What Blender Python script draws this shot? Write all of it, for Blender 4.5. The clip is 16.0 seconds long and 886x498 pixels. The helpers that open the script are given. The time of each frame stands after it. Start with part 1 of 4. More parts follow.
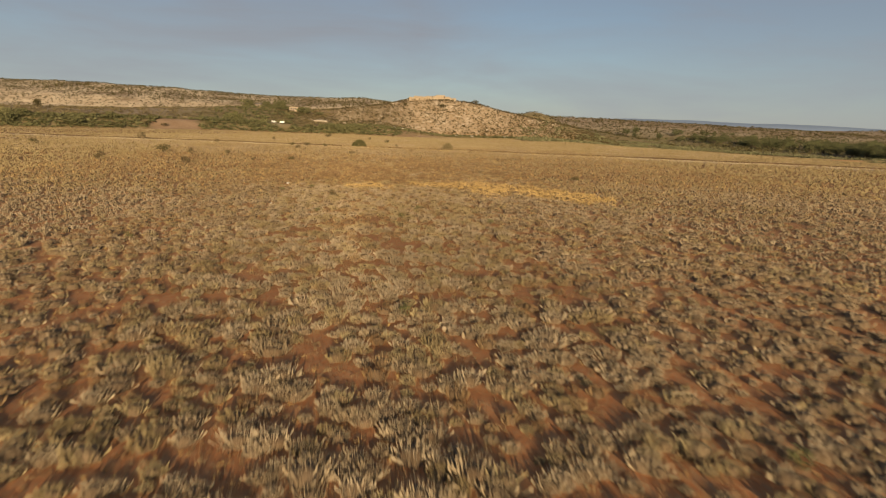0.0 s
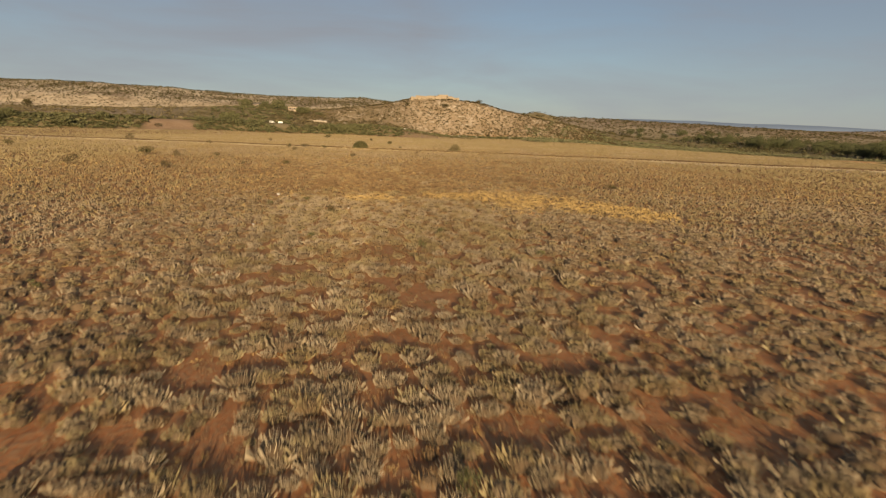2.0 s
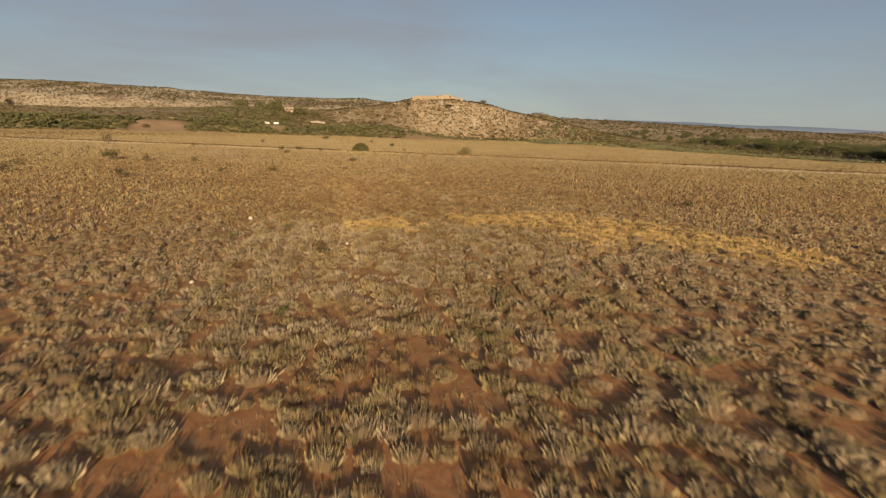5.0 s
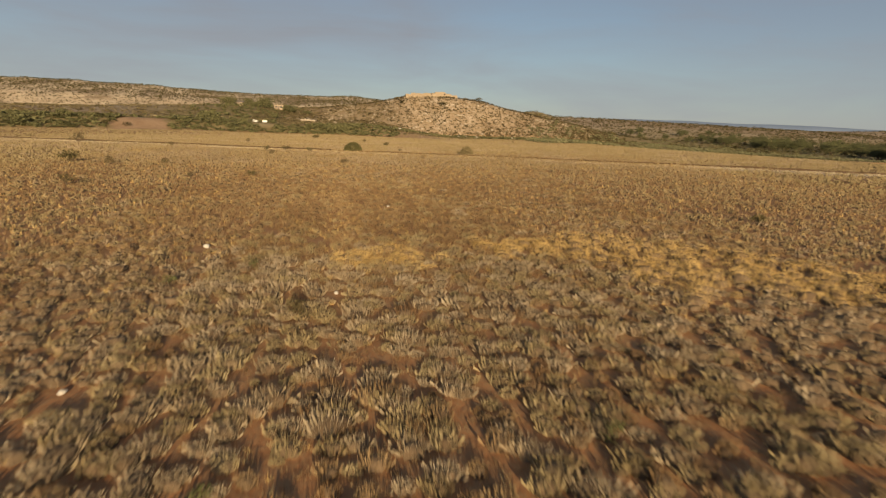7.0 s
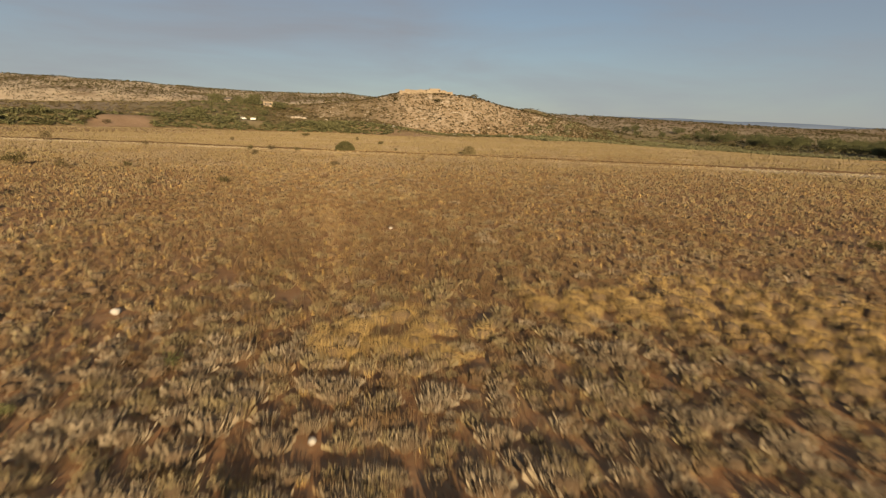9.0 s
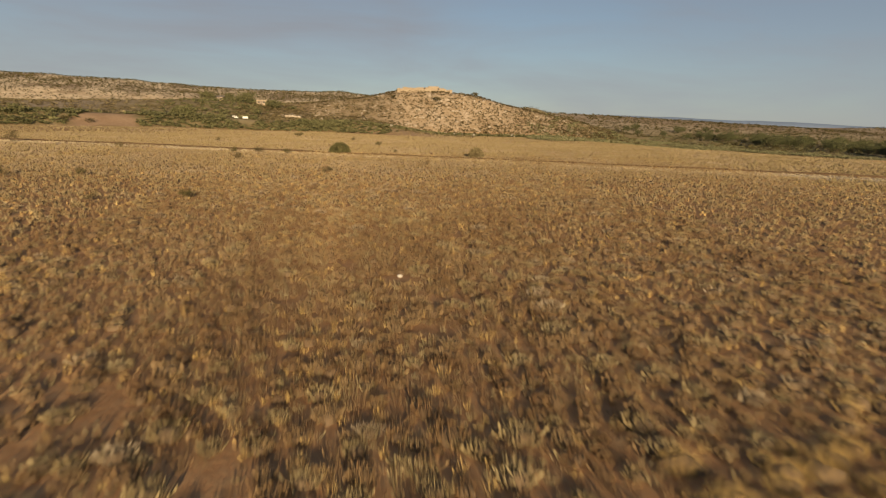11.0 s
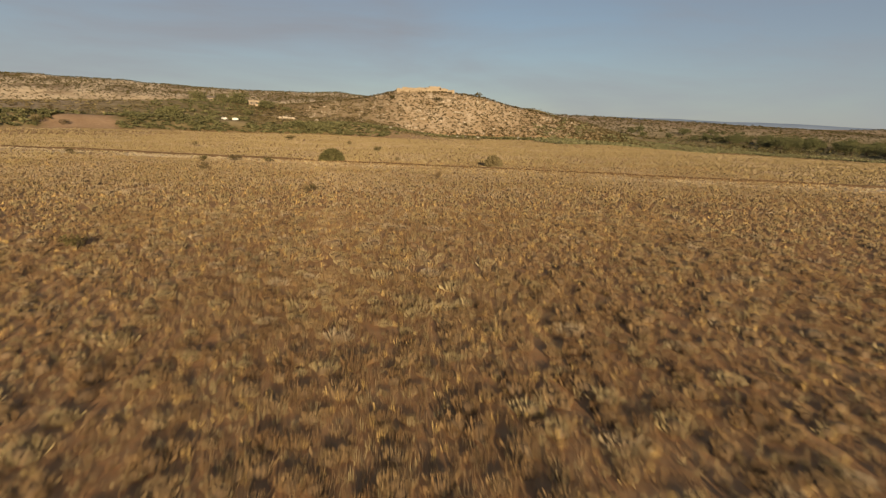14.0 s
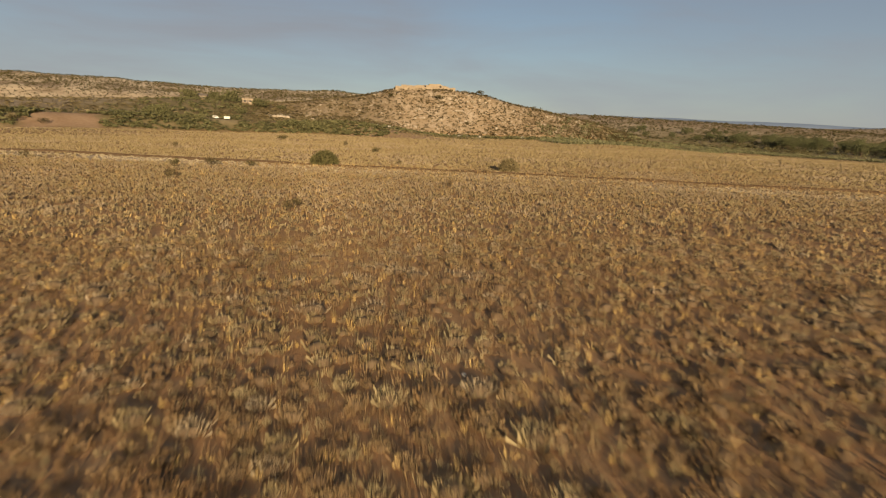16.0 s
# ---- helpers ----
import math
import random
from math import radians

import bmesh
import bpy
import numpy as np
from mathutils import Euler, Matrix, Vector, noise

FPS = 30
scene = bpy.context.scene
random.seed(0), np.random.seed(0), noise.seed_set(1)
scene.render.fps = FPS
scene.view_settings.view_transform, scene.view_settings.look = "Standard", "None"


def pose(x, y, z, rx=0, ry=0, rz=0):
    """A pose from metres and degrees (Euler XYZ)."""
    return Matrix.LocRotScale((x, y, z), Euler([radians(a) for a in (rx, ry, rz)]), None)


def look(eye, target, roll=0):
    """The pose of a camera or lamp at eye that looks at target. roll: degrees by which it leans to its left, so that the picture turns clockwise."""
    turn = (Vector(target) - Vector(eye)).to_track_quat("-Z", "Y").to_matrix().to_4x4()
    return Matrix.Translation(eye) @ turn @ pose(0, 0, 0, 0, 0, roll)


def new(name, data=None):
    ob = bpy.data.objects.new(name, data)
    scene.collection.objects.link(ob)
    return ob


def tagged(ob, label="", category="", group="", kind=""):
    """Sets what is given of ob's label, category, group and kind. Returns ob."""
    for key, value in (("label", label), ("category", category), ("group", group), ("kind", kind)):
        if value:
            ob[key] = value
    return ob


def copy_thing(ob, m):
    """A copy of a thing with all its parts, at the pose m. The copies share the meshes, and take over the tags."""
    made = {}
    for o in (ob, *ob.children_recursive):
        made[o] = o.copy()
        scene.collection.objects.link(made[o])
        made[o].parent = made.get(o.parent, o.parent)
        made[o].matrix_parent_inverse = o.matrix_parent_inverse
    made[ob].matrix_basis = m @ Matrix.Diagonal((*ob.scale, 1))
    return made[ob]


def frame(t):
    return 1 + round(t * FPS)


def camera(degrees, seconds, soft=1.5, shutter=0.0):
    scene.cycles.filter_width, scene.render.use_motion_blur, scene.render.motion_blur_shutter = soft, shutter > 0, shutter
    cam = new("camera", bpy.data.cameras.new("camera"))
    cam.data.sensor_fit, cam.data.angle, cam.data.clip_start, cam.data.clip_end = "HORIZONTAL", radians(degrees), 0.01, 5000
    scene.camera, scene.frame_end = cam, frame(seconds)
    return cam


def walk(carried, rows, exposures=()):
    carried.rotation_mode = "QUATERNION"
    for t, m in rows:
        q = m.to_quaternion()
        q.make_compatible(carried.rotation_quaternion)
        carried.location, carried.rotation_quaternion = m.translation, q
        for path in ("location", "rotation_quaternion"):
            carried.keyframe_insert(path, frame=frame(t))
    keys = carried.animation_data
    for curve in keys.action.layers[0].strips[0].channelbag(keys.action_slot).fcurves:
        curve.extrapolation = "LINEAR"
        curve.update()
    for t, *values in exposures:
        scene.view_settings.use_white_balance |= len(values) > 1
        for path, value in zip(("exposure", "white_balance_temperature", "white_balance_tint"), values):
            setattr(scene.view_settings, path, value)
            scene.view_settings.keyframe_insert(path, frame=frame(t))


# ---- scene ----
cam = camera(73.9, 16.0, soft=1.25, shutter=0.85)
PATH = [
    (0, (0.947, -0.785, 6.013), (3.176, 18.653, 1.867), 1.62),
    (1, (0.600, 3.979, 5.996), (2.883, 23.409, 1.840), 1.62),
    (2, (0.332, 8.584, 5.932), (2.563, 28.025, 1.798), 1.62),
    (3, (0.107, 13.088, 5.842), (2.289, 32.541, 1.737), 1.62),
    (4, (-0.098, 17.544, 5.742), (2.092, 36.999, 1.656), 1.62),
    (5, (-0.291, 21.995, 5.646), (1.973, 41.442, 1.563), 1.62),
    (6, (-0.471, 26.476, 5.565), (1.915, 45.906, 1.467), 1.63),
    (7, (-0.629, 31.016, 5.504), (1.900, 50.422, 1.378), 1.63),
    (8, (-0.752, 35.635, 5.469), (1.913, 55.015, 1.307), 1.63),
    (9, (-0.828, 40.345, 5.460), (1.947, 59.702, 1.264), 1.64),
    (10, (-0.844, 45.150, 5.474), (2.002, 64.491, 1.252), 1.65),
    (11, (-0.795, 50.045, 5.506), (2.088, 69.378, 1.273), 1.65),
    (12, (-0.684, 55.020, 5.546), (2.216, 74.352, 1.319), 1.66),
    (13, (-0.524, 60.054, 5.583), (2.390, 79.388, 1.375), 1.67),
    (14, (-0.344, 65.119, 5.601), (2.597, 84.454, 1.417), 1.68),
    (15, (-0.191, 70.181, 5.582), (2.793, 89.511, 1.406), 1.69),
    (16, (-0.133, 75.195, 5.503), (2.881, 94.513, 1.291), 1.70),
]

walk(cam, [(t, look(eye, target, roll)) for t, eye, target, roll in PATH], exposures=[(0, 0.95, 6750, 8), (16, 0.95, 6750, 8)])

# ---- sky and sun: low evening sun behind the camera, thin high cloud ----
SUN_AZ, SUN_EL = 177.4, 11.5
world = bpy.data.worlds.new("sky")
scene.world = world
world.use_nodes = True
wn, wl = world.node_tree.nodes, world.node_tree.links
wn.clear()
sky = wn.new("ShaderNodeTexSky")
sky.sky_type = "NISHITA"
sky.sun_disc = False
sky.sun_elevation, sky.sun_rotation = radians(SUN_EL), radians(SUN_AZ)
sky.altitude, sky.air_density, sky.dust_density, sky.ozone_density = 1000, 1.0, 0.6, 2.5
coord = wn.new("ShaderNodeTexCoord")
stretch = wn.new("ShaderNodeMapping")
stretch.inputs["Scale"].default_value = (1.0, 1.0, 5.5)
stretch.inputs["Rotation"].default_value = (0.0, radians(9), 0.0)
wl.new(coord.outputs["Generated"], stretch.inputs["Vector"])
cloud = wn.new("ShaderNodeTexNoise")
cloud.inputs["Scale"].default_value, cloud.inputs["Detail"].default_value = 2.3, 7
cloud.inputs["Roughness"].default_value = 0.55
cloud.inputs["Distortion"].default_value = 0.4
wl.new(stretch.outputs[0], cloud.inputs["Vector"])
veil = wn.new("ShaderNodeValToRGB")
veil.color_ramp.elements[0].position, veil.color_ramp.elements[0].color = 0.36, (0.62, 0.62, 0.62, 1)
veil.color_ramp.elements[1].position, veil.color_ramp.elements[1].color = 0.68, (0.95, 0.95, 0.95, 1)
wl.new(cloud.outputs["Fac"], veil.inputs["Fac"])
# the haze and thin cloud lie low; overhead they thin out
axes = wn.new("ShaderNodeSeparateXYZ")
wl.new(coord.outputs["Generated"], axes.inputs[0])
low_sky = wn.new("ShaderNodeMapRange")
low_sky.interpolation_type = "SMOOTHSTEP"
low_sky.inputs["From Min"].default_value, low_sky.inputs["From Max"].default_value = 0.2, 0.6
low_sky.inputs["To Min"].default_value, low_sky.inputs["To Max"].default_value = 1.0, 0.6
wl.new(axes.outputs["Z"], low_sky.inputs["Value"])
# a clearer stretch where the veil is torn
toward = wn.new("ShaderNodeVectorMath")
toward.operation = "DOT_PRODUCT"
toward.inputs[1].default_value = (0.266, 0.928, 0.259)
wl.new(coord.outputs["Generated"], toward.inputs[0])
torn = wn.new("ShaderNodeMapRange")
torn.interpolation_type = "SMOOTHSTEP"
torn.inputs["From Min"].default_value, torn.inputs["From Max"].default_value = 0.970, 0.998
torn.inputs["To Min"].default_value, torn.inputs["To Max"].default_value = 1.0, 0.72
wl.new(toward.outputs["Value"], torn.inputs["Value"])
thinned = wn.new("ShaderNodeMath")
thinned.operation = "MULTIPLY"
wl.new(torn.outputs[0], thinned.inputs[0])
wl.new(low_sky.outputs[0], thinned.inputs[1])
amount = wn.new("ShaderNodeMath")
amount.operation = "MULTIPLY"
wl.new(veil.outputs["Color"], amount.inputs[0])
wl.new(thinned.outputs[0], amount.inputs[1])
mixsky = wn.new("ShaderNodeMixRGB")
wl.new(amount.outputs[0], mixsky.inputs["Fac"])
wl.new(sky.outputs["Color"], mixsky.inputs["Color1"])
haze = wn.new("ShaderNodeMapRange")
haze.interpolation_type = "SMOOTHSTEP"
haze.inputs["From Min"].default_value, haze.inputs["From Max"].default_value = 0.0, 0.24
wl.new(axes.outputs["Z"], haze.inputs["Value"])
tone = wn.new("ShaderNodeMixRGB")
wl.new(haze.outputs[0], tone.inputs["Fac"])
tone.inputs["Color1"].default_value, tone.inputs["Color2"].default_value = (3.5, 3.72, 4.1, 1), (2.70, 2.90, 3.45, 1)
wl.new(tone.outputs[0], mixsky.inputs["Color2"])
back = wn.new("ShaderNodeBackground")
back.inputs["Strength"].default_value = 0.05
wl.new(mixsky.outputs["Color"], back.inputs["Color"])
wout = wn.new("ShaderNodeOutputWorld")
wl.new(back.outputs[0], wout.inputs["Surface"])

sun = new("sun", bpy.data.lights.new("sun", "SUN"))
sun.data.energy, sun.data.angle, sun.data.color = 4.5, radians(0.6), (1.0, 0.75, 0.46)
to_sun = Vector((math.sin(radians(SUN_AZ)) * math.cos(radians(SUN_EL)), math.cos(radians(SUN_AZ)) * math.cos(radians(SUN_EL)), math.sin(radians(SUN_EL))))
sun.matrix_world = look((0, -60, 60), Vector((0, -60, 60)) - to_sun)

# ---- materials ----
def ramp_node(nt, fac, stops):
    r = nt.nodes.new("ShaderNodeValToRGB")
    e = r.color_ramp.elements
    e[0].position, e[0].color = stops[0][0], (*stops[0][1], 1)
    e[1].position, e[1].color = stops[-1][0], (*stops[-1][1], 1)
    for p, c in stops[1:-1]:
        n = e.new(p)
        n.color = (*c, 1)
    nt.links.new(fac, r.inputs["Fac"])
    return r.outputs["Color"]


def noise_node(nt, scale, detail=4, rough=0.55, vector=None):
    n = nt.nodes.new("ShaderNodeTexNoise")
    n.inputs["Scale"].default_value, n.inputs["Detail"].default_value, n.inputs["Roughness"].default_value = scale, detail, rough
    if vector is None:
        g = nt.nodes.new("ShaderNodeNewGeometry")
        vector = g.outputs["Position"]
    nt.links.new(vector, n.inputs["Vector"])
    return n.outputs["Fac"]


def attribute(nt, name):
    a = nt.nodes.new("ShaderNodeAttribute")
    a.attribute_name = name
    return a.outputs["Fac"]


def maths(nt, op, a, b):
    m = nt.nodes.new("ShaderNodeMath")
    m.operation = op
    for i, v in enumerate((a, b)):
        if isinstance(v, (int, float)):
            m.inputs[i].default_value = v
        else:
            nt.links.new(v, m.inputs[i])
    return m.outputs[0]


def blend(nt, fac, a, b, mode="MIX"):
    m = nt.nodes.new("ShaderNodeMixRGB")
    m.blend_type = mode
    for key, v in (("Fac", fac), ("Color1", a), ("Color2", b)):
        if isinstance(v, (int, float)):
            m.inputs[key].default_value = v
        elif isinstance(v, tuple):
            m.inputs[key].default_value = (*v, 1)
        else:
            nt.links.new(v, m.inputs[key])
    return m.outputs[0]


def blank(name, rough=0.9):
    m = bpy.data.materials.new(name)
    m.use_nodes = True
    nt = m.node_tree
    b = nt.nodes["Principled BSDF"]
    b.inputs["Roughness"].default_value = rough
    b.inputs["Specular IOR Level"].default_value = 0.15
    return m, nt, b


def bump_into(nt, b, height, strength, distance):
    n = nt.nodes.new("ShaderNodeBump")
    n.inputs["Strength"].default_value, n.inputs["Distance"].default_value = strength, distance
    nt.links.new(height, n.inputs["Height"])
    nt.links.new(n.outputs[0], b.inputs["Normal"])


def plain_material(name, stops, fine, coarse, rough=0.9, bump=0.4, distance=0.03):
    """Two scales of variation between the given colours, and a fine relief."""
    m, nt, b = blank(name, rough)
    f = maths(nt, "ADD", maths(nt, "MULTIPLY", noise_node(nt, fine), 0.55), maths(nt, "MULTIPLY", noise_node(nt, coarse, 3), 0.45))
    nt.links.new(ramp_node(nt, f, stops), b.inputs["Base Color"])
    bump_into(nt, b, noise_node(nt, fine * 2, 6), bump, distance)
    return m


def grass_material(name, stops, patch=0.09):
    """Dry grass coloured tuft by tuft (attribute 'tint'), drifting slowly over the field, with upright fibres."""
    m, nt, b = blank(name, 0.85)
    g = nt.nodes.new("ShaderNodeNewGeometry")
    stretch = nt.nodes.new("ShaderNodeVectorMath")
    stretch.operation = "MULTIPLY"
    stretch.inputs[1].default_value = (1.0, 1.0, 0.16)
    nt.links.new(g.outputs["Position"], stretch.inputs[0])
    fibre = noise_node(nt, 42, 3, 0.7, stretch.outputs[0])
    f = maths(nt, "ADD", maths(nt, "MULTIPLY", attribute(nt, "tint"), 0.55), maths(nt, "MULTIPLY", noise_node(nt, patch, 4), 0.36))
    f = maths(nt, "ADD", f, maths(nt, "MULTIPLY", maths(nt, "SUBTRACT", fibre, 0.45), 0.7))
    nt.links.new(ramp_node(nt, f, stops), b.inputs["Base Color"])
    return m


def leaf_material(name, stops):
    """Foliage: each leaf clump its own shade, each plant its own drift."""
    m, nt, b = blank(name, 0.75)
    g = nt.nodes.new("ShaderNodeNewGeometry")
    o = nt.nodes.new("ShaderNodeObjectInfo")
    f = maths(nt, "ADD", maths(nt, "MULTIPLY", g.outputs["Random Per Island"], 0.6), maths(nt, "MULTIPLY", o.outputs["Random"], 0.2))
    f = maths(nt, "ADD", f, maths(nt, "MULTIPLY", noise_node(nt, 0.05, 3), 0.2))
    nt.links.new(ramp_node(nt, f, stops), b.inputs["Base Color"])
    return m


M_STRAW = grass_material("straw_grass", [(0.12, (0.109, 0.081, 0.042)), (0.45, (0.200, 0.157, 0.084)), (0.85, (0.286, 0.234, 0.138))])
M_GREY = grass_material("grey_grass", [(0.12, (0.128, 0.097, 0.060)), (0.45, (0.220, 0.174, 0.115)), (0.85, (0.312, 0.257, 0.184))])
M_PALE = grass_material("pale_grass", [(0.12, (0.215, 0.175, 0.105)), (0.45, (0.31, 0.262, 0.170)), (0.85, (0.41, 0.36, 0.255))])
M_RUSSET = grass_material("russet_grass", [(0.12, (0.088, 0.048, 0.026)), (0.45, (0.146, 0.093, 0.047)), (0.85, (0.243, 0.177, 0.099))])
# a darker brown for the cushions inside the tufts
M_TUFT_CORE = grass_material("dark_tuft_core", [(0.12, (0.078, 0.051, 0.030)), (0.45, (0.122, 0.084, 0.051)), (0.85, (0.175, 0.128, 0.082))])
M_YELLOW = grass_material("yellow_grass", [(0.12, (0.235, 0.155, 0.056)), (0.45, (0.357, 0.250, 0.101)), (0.85, (0.450, 0.332, 0.153))])
M_WEED = leaf_material("green_weed", [(0.1, (0.062, 0.064, 0.024)), (0.9, (0.125, 0.124, 0.052))])
M_LEAF_OLIVE = leaf_material("olive_leaves", [(0.1, (0.041, 0.035, 0.013)), (0.5, (0.067, 0.057, 0.023)), (0.9, (0.104, 0.088, 0.036))])
M_LEAF_GREEN = leaf_material("green_leaves", [(0.1, (0.066, 0.069, 0.030)), (0.5, (0.104, 0.103, 0.048)), (0.9, (0.150, 0.142, 0.072))])
M_LEAF_TREE = leaf_material("tree_leaves", [(0.1, (0.044, 0.049, 0.022)), (0.5, (0.073, 0.079, 0.036)), (0.9, (0.112, 0.115, 0.056))])
M_LEAF_PALE = leaf_material("sage_leaves", [(0.1, (0.104, 0.106, 0.052)), (0.5, (0.168, 0.166, 0.088)), (0.9, (0.245, 0.230, 0.140))])
M_LEAF_BUSH = leaf_material("bush_leaves", [(0.1, (0.050, 0.050, 0.020)), (0.5, (0.078, 0.074, 0.030)), (0.9, (0.112, 0.104, 0.044))])
M_LEAF_BROWN = leaf_material("brown_leaves", [(0.1, (0.046, 0.037, 0.017)), (0.5, (0.078, 0.061, 0.029)), (0.9, (0.124, 0.096, 0.050))])
M_SCRUB = leaf_material("tan_scrub", [(0.1, (0.110, 0.088, 0.044)), (0.5, (0.170, 0.138, 0.072)), (0.9, (0.235, 0.195, 0.108))])
M_TWIG = leaf_material("dry_twigs", [(0.1, (0.105, 0.070, 0.036)), (0.5, (0.165, 0.118, 0.062)), (0.9, (0.225, 0.172, 0.100))])
M_BARK = plain_material("bark", [(0.3, (0.052, 0.038, 0.026)), (0.7, (0.117, 0.090, 0.064))], 9, 1.5, bump=0.8)
M_STONE = plain_material("pale_limestone", [(0.3, (0.235, 0.185, 0.135)), (0.55, (0.335, 0.290, 0.230)), (0.75, (0.430, 0.395, 0.335))], 2.2, 0.25, bump=0.7, distance=0.15)
M_WHITE_ROCK = plain_material("white_rock", [(0.3, (0.321, 0.291, 0.251)), (0.7, (0.479, 0.461, 0.425))], 5, 0.8, bump=0.6, distance=0.05)
M_MASONRY = plain_material("sandstone_masonry", [(0.3, (0.200, 0.155, 0.108)), (0.5, (0.262, 0.212, 0.152)), (0.72, (0.330, 0.276, 0.205))], 1.6, 0.18, bump=0.8, distance=0.2)
M_STUCCO = plain_material("pale_stucco", [(0.3, (0.24, 0.19, 0.14)), (0.7, (0.33, 0.27, 0.205))], 3, 0.4, bump=0.3)
M_ROOF = plain_material("grey_roof", [(0.3, (0.117, 0.099, 0.088)), (0.7, (0.175, 0.152, 0.129))], 4, 0.5)
M_DARK = plain_material("dark_glass", [(0.3, (0.02, 0.022, 0.025)), (0.7, (0.04, 0.042, 0.045))], 6, 1, rough=0.2, bump=0.05)
M_PAINT = plain_material("white_paint", [(0.3, (0.50, 0.50, 0.48)), (0.7, (0.60, 0.60, 0.58))], 5, 0.7, rough=0.4, bump=0.05)
M_TYRE = plain_material("rubber", [(0.3, (0.02, 0.02, 0.02)), (0.7, (0.04, 0.04, 0.04))], 20, 2)
# brown mountains coloured blue to stand in for the haze of distance
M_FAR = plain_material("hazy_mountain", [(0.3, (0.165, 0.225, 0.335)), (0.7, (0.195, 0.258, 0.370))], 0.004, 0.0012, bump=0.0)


def ground_material():
    m, nt, b = blank("field_soil", 0.95)
    crumb, clod, drift, broad = noise_node(nt, 9, 6), noise_node(nt, 1.7, 4), noise_node(nt, 0.16, 4), noise_node(nt, 0.02, 4)
    soil = ramp_node(nt, maths(nt, "ADD", maths(nt, "MULTIPLY", crumb, 0.5), maths(nt, "MULTIPLY", clod, 0.5)),
                     [(0.32, (0.248, 0.098, 0.040)), (0.5, (0.358, 0.155, 0.065)), (0.68, (0.440, 0.226, 0.106))])
    litter = ramp_node(nt, clod, [(0.35, (0.189, 0.125, 0.069)), (0.65, (0.264, 0.189, 0.107))])
    soil = blend(nt, maths(nt, "MULTIPLY", maths(nt, "GREATER_THAN", crumb, 0.5), 0.45), soil, litter)
    turf = ramp_node(nt, maths(nt, "ADD", maths(nt, "MULTIPLY", clod, 0.45), maths(nt, "MULTIPLY", drift, 0.55)),
                     [(0.32, (0.198, 0.118, 0.056)), (0.5, (0.272, 0.174, 0.088)), (0.68, (0.330, 0.232, 0.128))])
    col = blend(nt, attribute(nt, "turf"), soil, turf)
    lime = ramp_node(nt, maths(nt, "ADD", maths(nt, "MULTIPLY", clod, 0.35), maths(nt, "ADD", maths(nt, "MULTIPLY", drift, 0.4), maths(nt, "MULTIPLY", broad, 0.25))),
                     [(0.33, (0.150, 0.108, 0.066)), (0.47, (0.222, 0.168, 0.110)), (0.57, (0.272, 0.219, 0.160)), (0.68, (0.400, 0.345, 0.275))])
    col = blend(nt, attribute(nt, "lime"), col, lime)
    clay = ramp_node(nt, maths(nt, "ADD", maths(nt, "MULTIPLY", clod, 0.5), maths(nt, "MULTIPLY", drift, 0.5)),
                     [(0.35, (0.215, 0.140, 0.085)), (0.65, (0.300, 0.210, 0.137))])
    col = blend(nt, attribute(nt, "clay"), col, clay)
    green = ramp_node(nt, drift, [(0.35, (0.135, 0.112, 0.052)), (0.65, (0.230, 0.182, 0.092))])
    col = blend(nt, attribute(nt, "green"), col, green)
    chalk = ramp_node(nt, maths(nt, "ADD", maths(nt, "MULTIPLY", clod, 0.6), maths(nt, "MULTIPLY", drift, 0.4)),
                      [(0.35, (0.340, 0.265, 0.180)), (0.55, (0.460, 0.380, 0.275)), (0.7, (0.560, 0.490, 0.385))])
    col = blend(nt, attribute(nt, "chalk"), col, chalk)
    lane = ramp_node(nt, clod, [(0.35, (0.113, 0.070, 0.037)), (0.65, (0.174, 0.113, 0.061))])
    col = blend(nt, attribute(nt, "lane"), col, lane)
    nt.links.new(col, b.inputs["Base Color"])
    relief = maths(nt, "ADD", maths(nt, "MULTIPLY", crumb, 0.9), clod)
    bump_into(nt, b, relief, 0.7, 0.05)
    return m


M_GROUND = ground_material()


# ---- mesh helpers ----
def link_mesh(name, verts, faces, material, parent=None, label="", attrs=None, smooth=False):
    """One mesh object from numpy arrays: verts (n, 3) and faces (m, 3 or 4)."""
    me = bpy.data.meshes.new(name)
    verts, faces = np.asarray(verts, dtype=np.float32), np.asarray(faces, dtype=np.int32)
    k = faces.shape[1]
    me.vertices.add(len(verts))
    me.vertices.foreach_set("co", verts.ravel())
    me.loops.add(faces.size)
    me.loops.foreach_set("vertex_index", faces.ravel())
    me.polygons.add(len(faces))
    me.polygons.foreach_set("loop_start", np.arange(0, faces.size, k, dtype=np.int32))
    if smooth:
        me.polygons.foreach_set("use_smooth", np.ones(len(faces), dtype=bool))
    for key, values in (attrs or {}).items():
        me.attributes.new(key, "FLOAT", "POINT").data.foreach_set("value", np.asarray(values, dtype=np.float32))
    me.update(calc_edges=True)
    me.materials.append(material)
    ob = new(name, me)
    if parent:
        ob.parent = parent
    if label:
        tagged(ob, label)
    return ob


def part(name, bm, material, parent, label=""):
    me = bpy.data.meshes.new(name)
    bm.to_mesh(me)
    bm.free()
    me.materials.append(material)
    ob = new(name, me)
    ob.parent = parent
    if label:
        tagged(ob, label)
    return ob


def empty(name, place):
    ob = new(name)
    ob.matrix_basis = place
    return ob


def smoothstep(a, b, v):
    u = np.clip((v - a) / (b - a), 0, 1)
    return u * u * (3 - 2 * u)


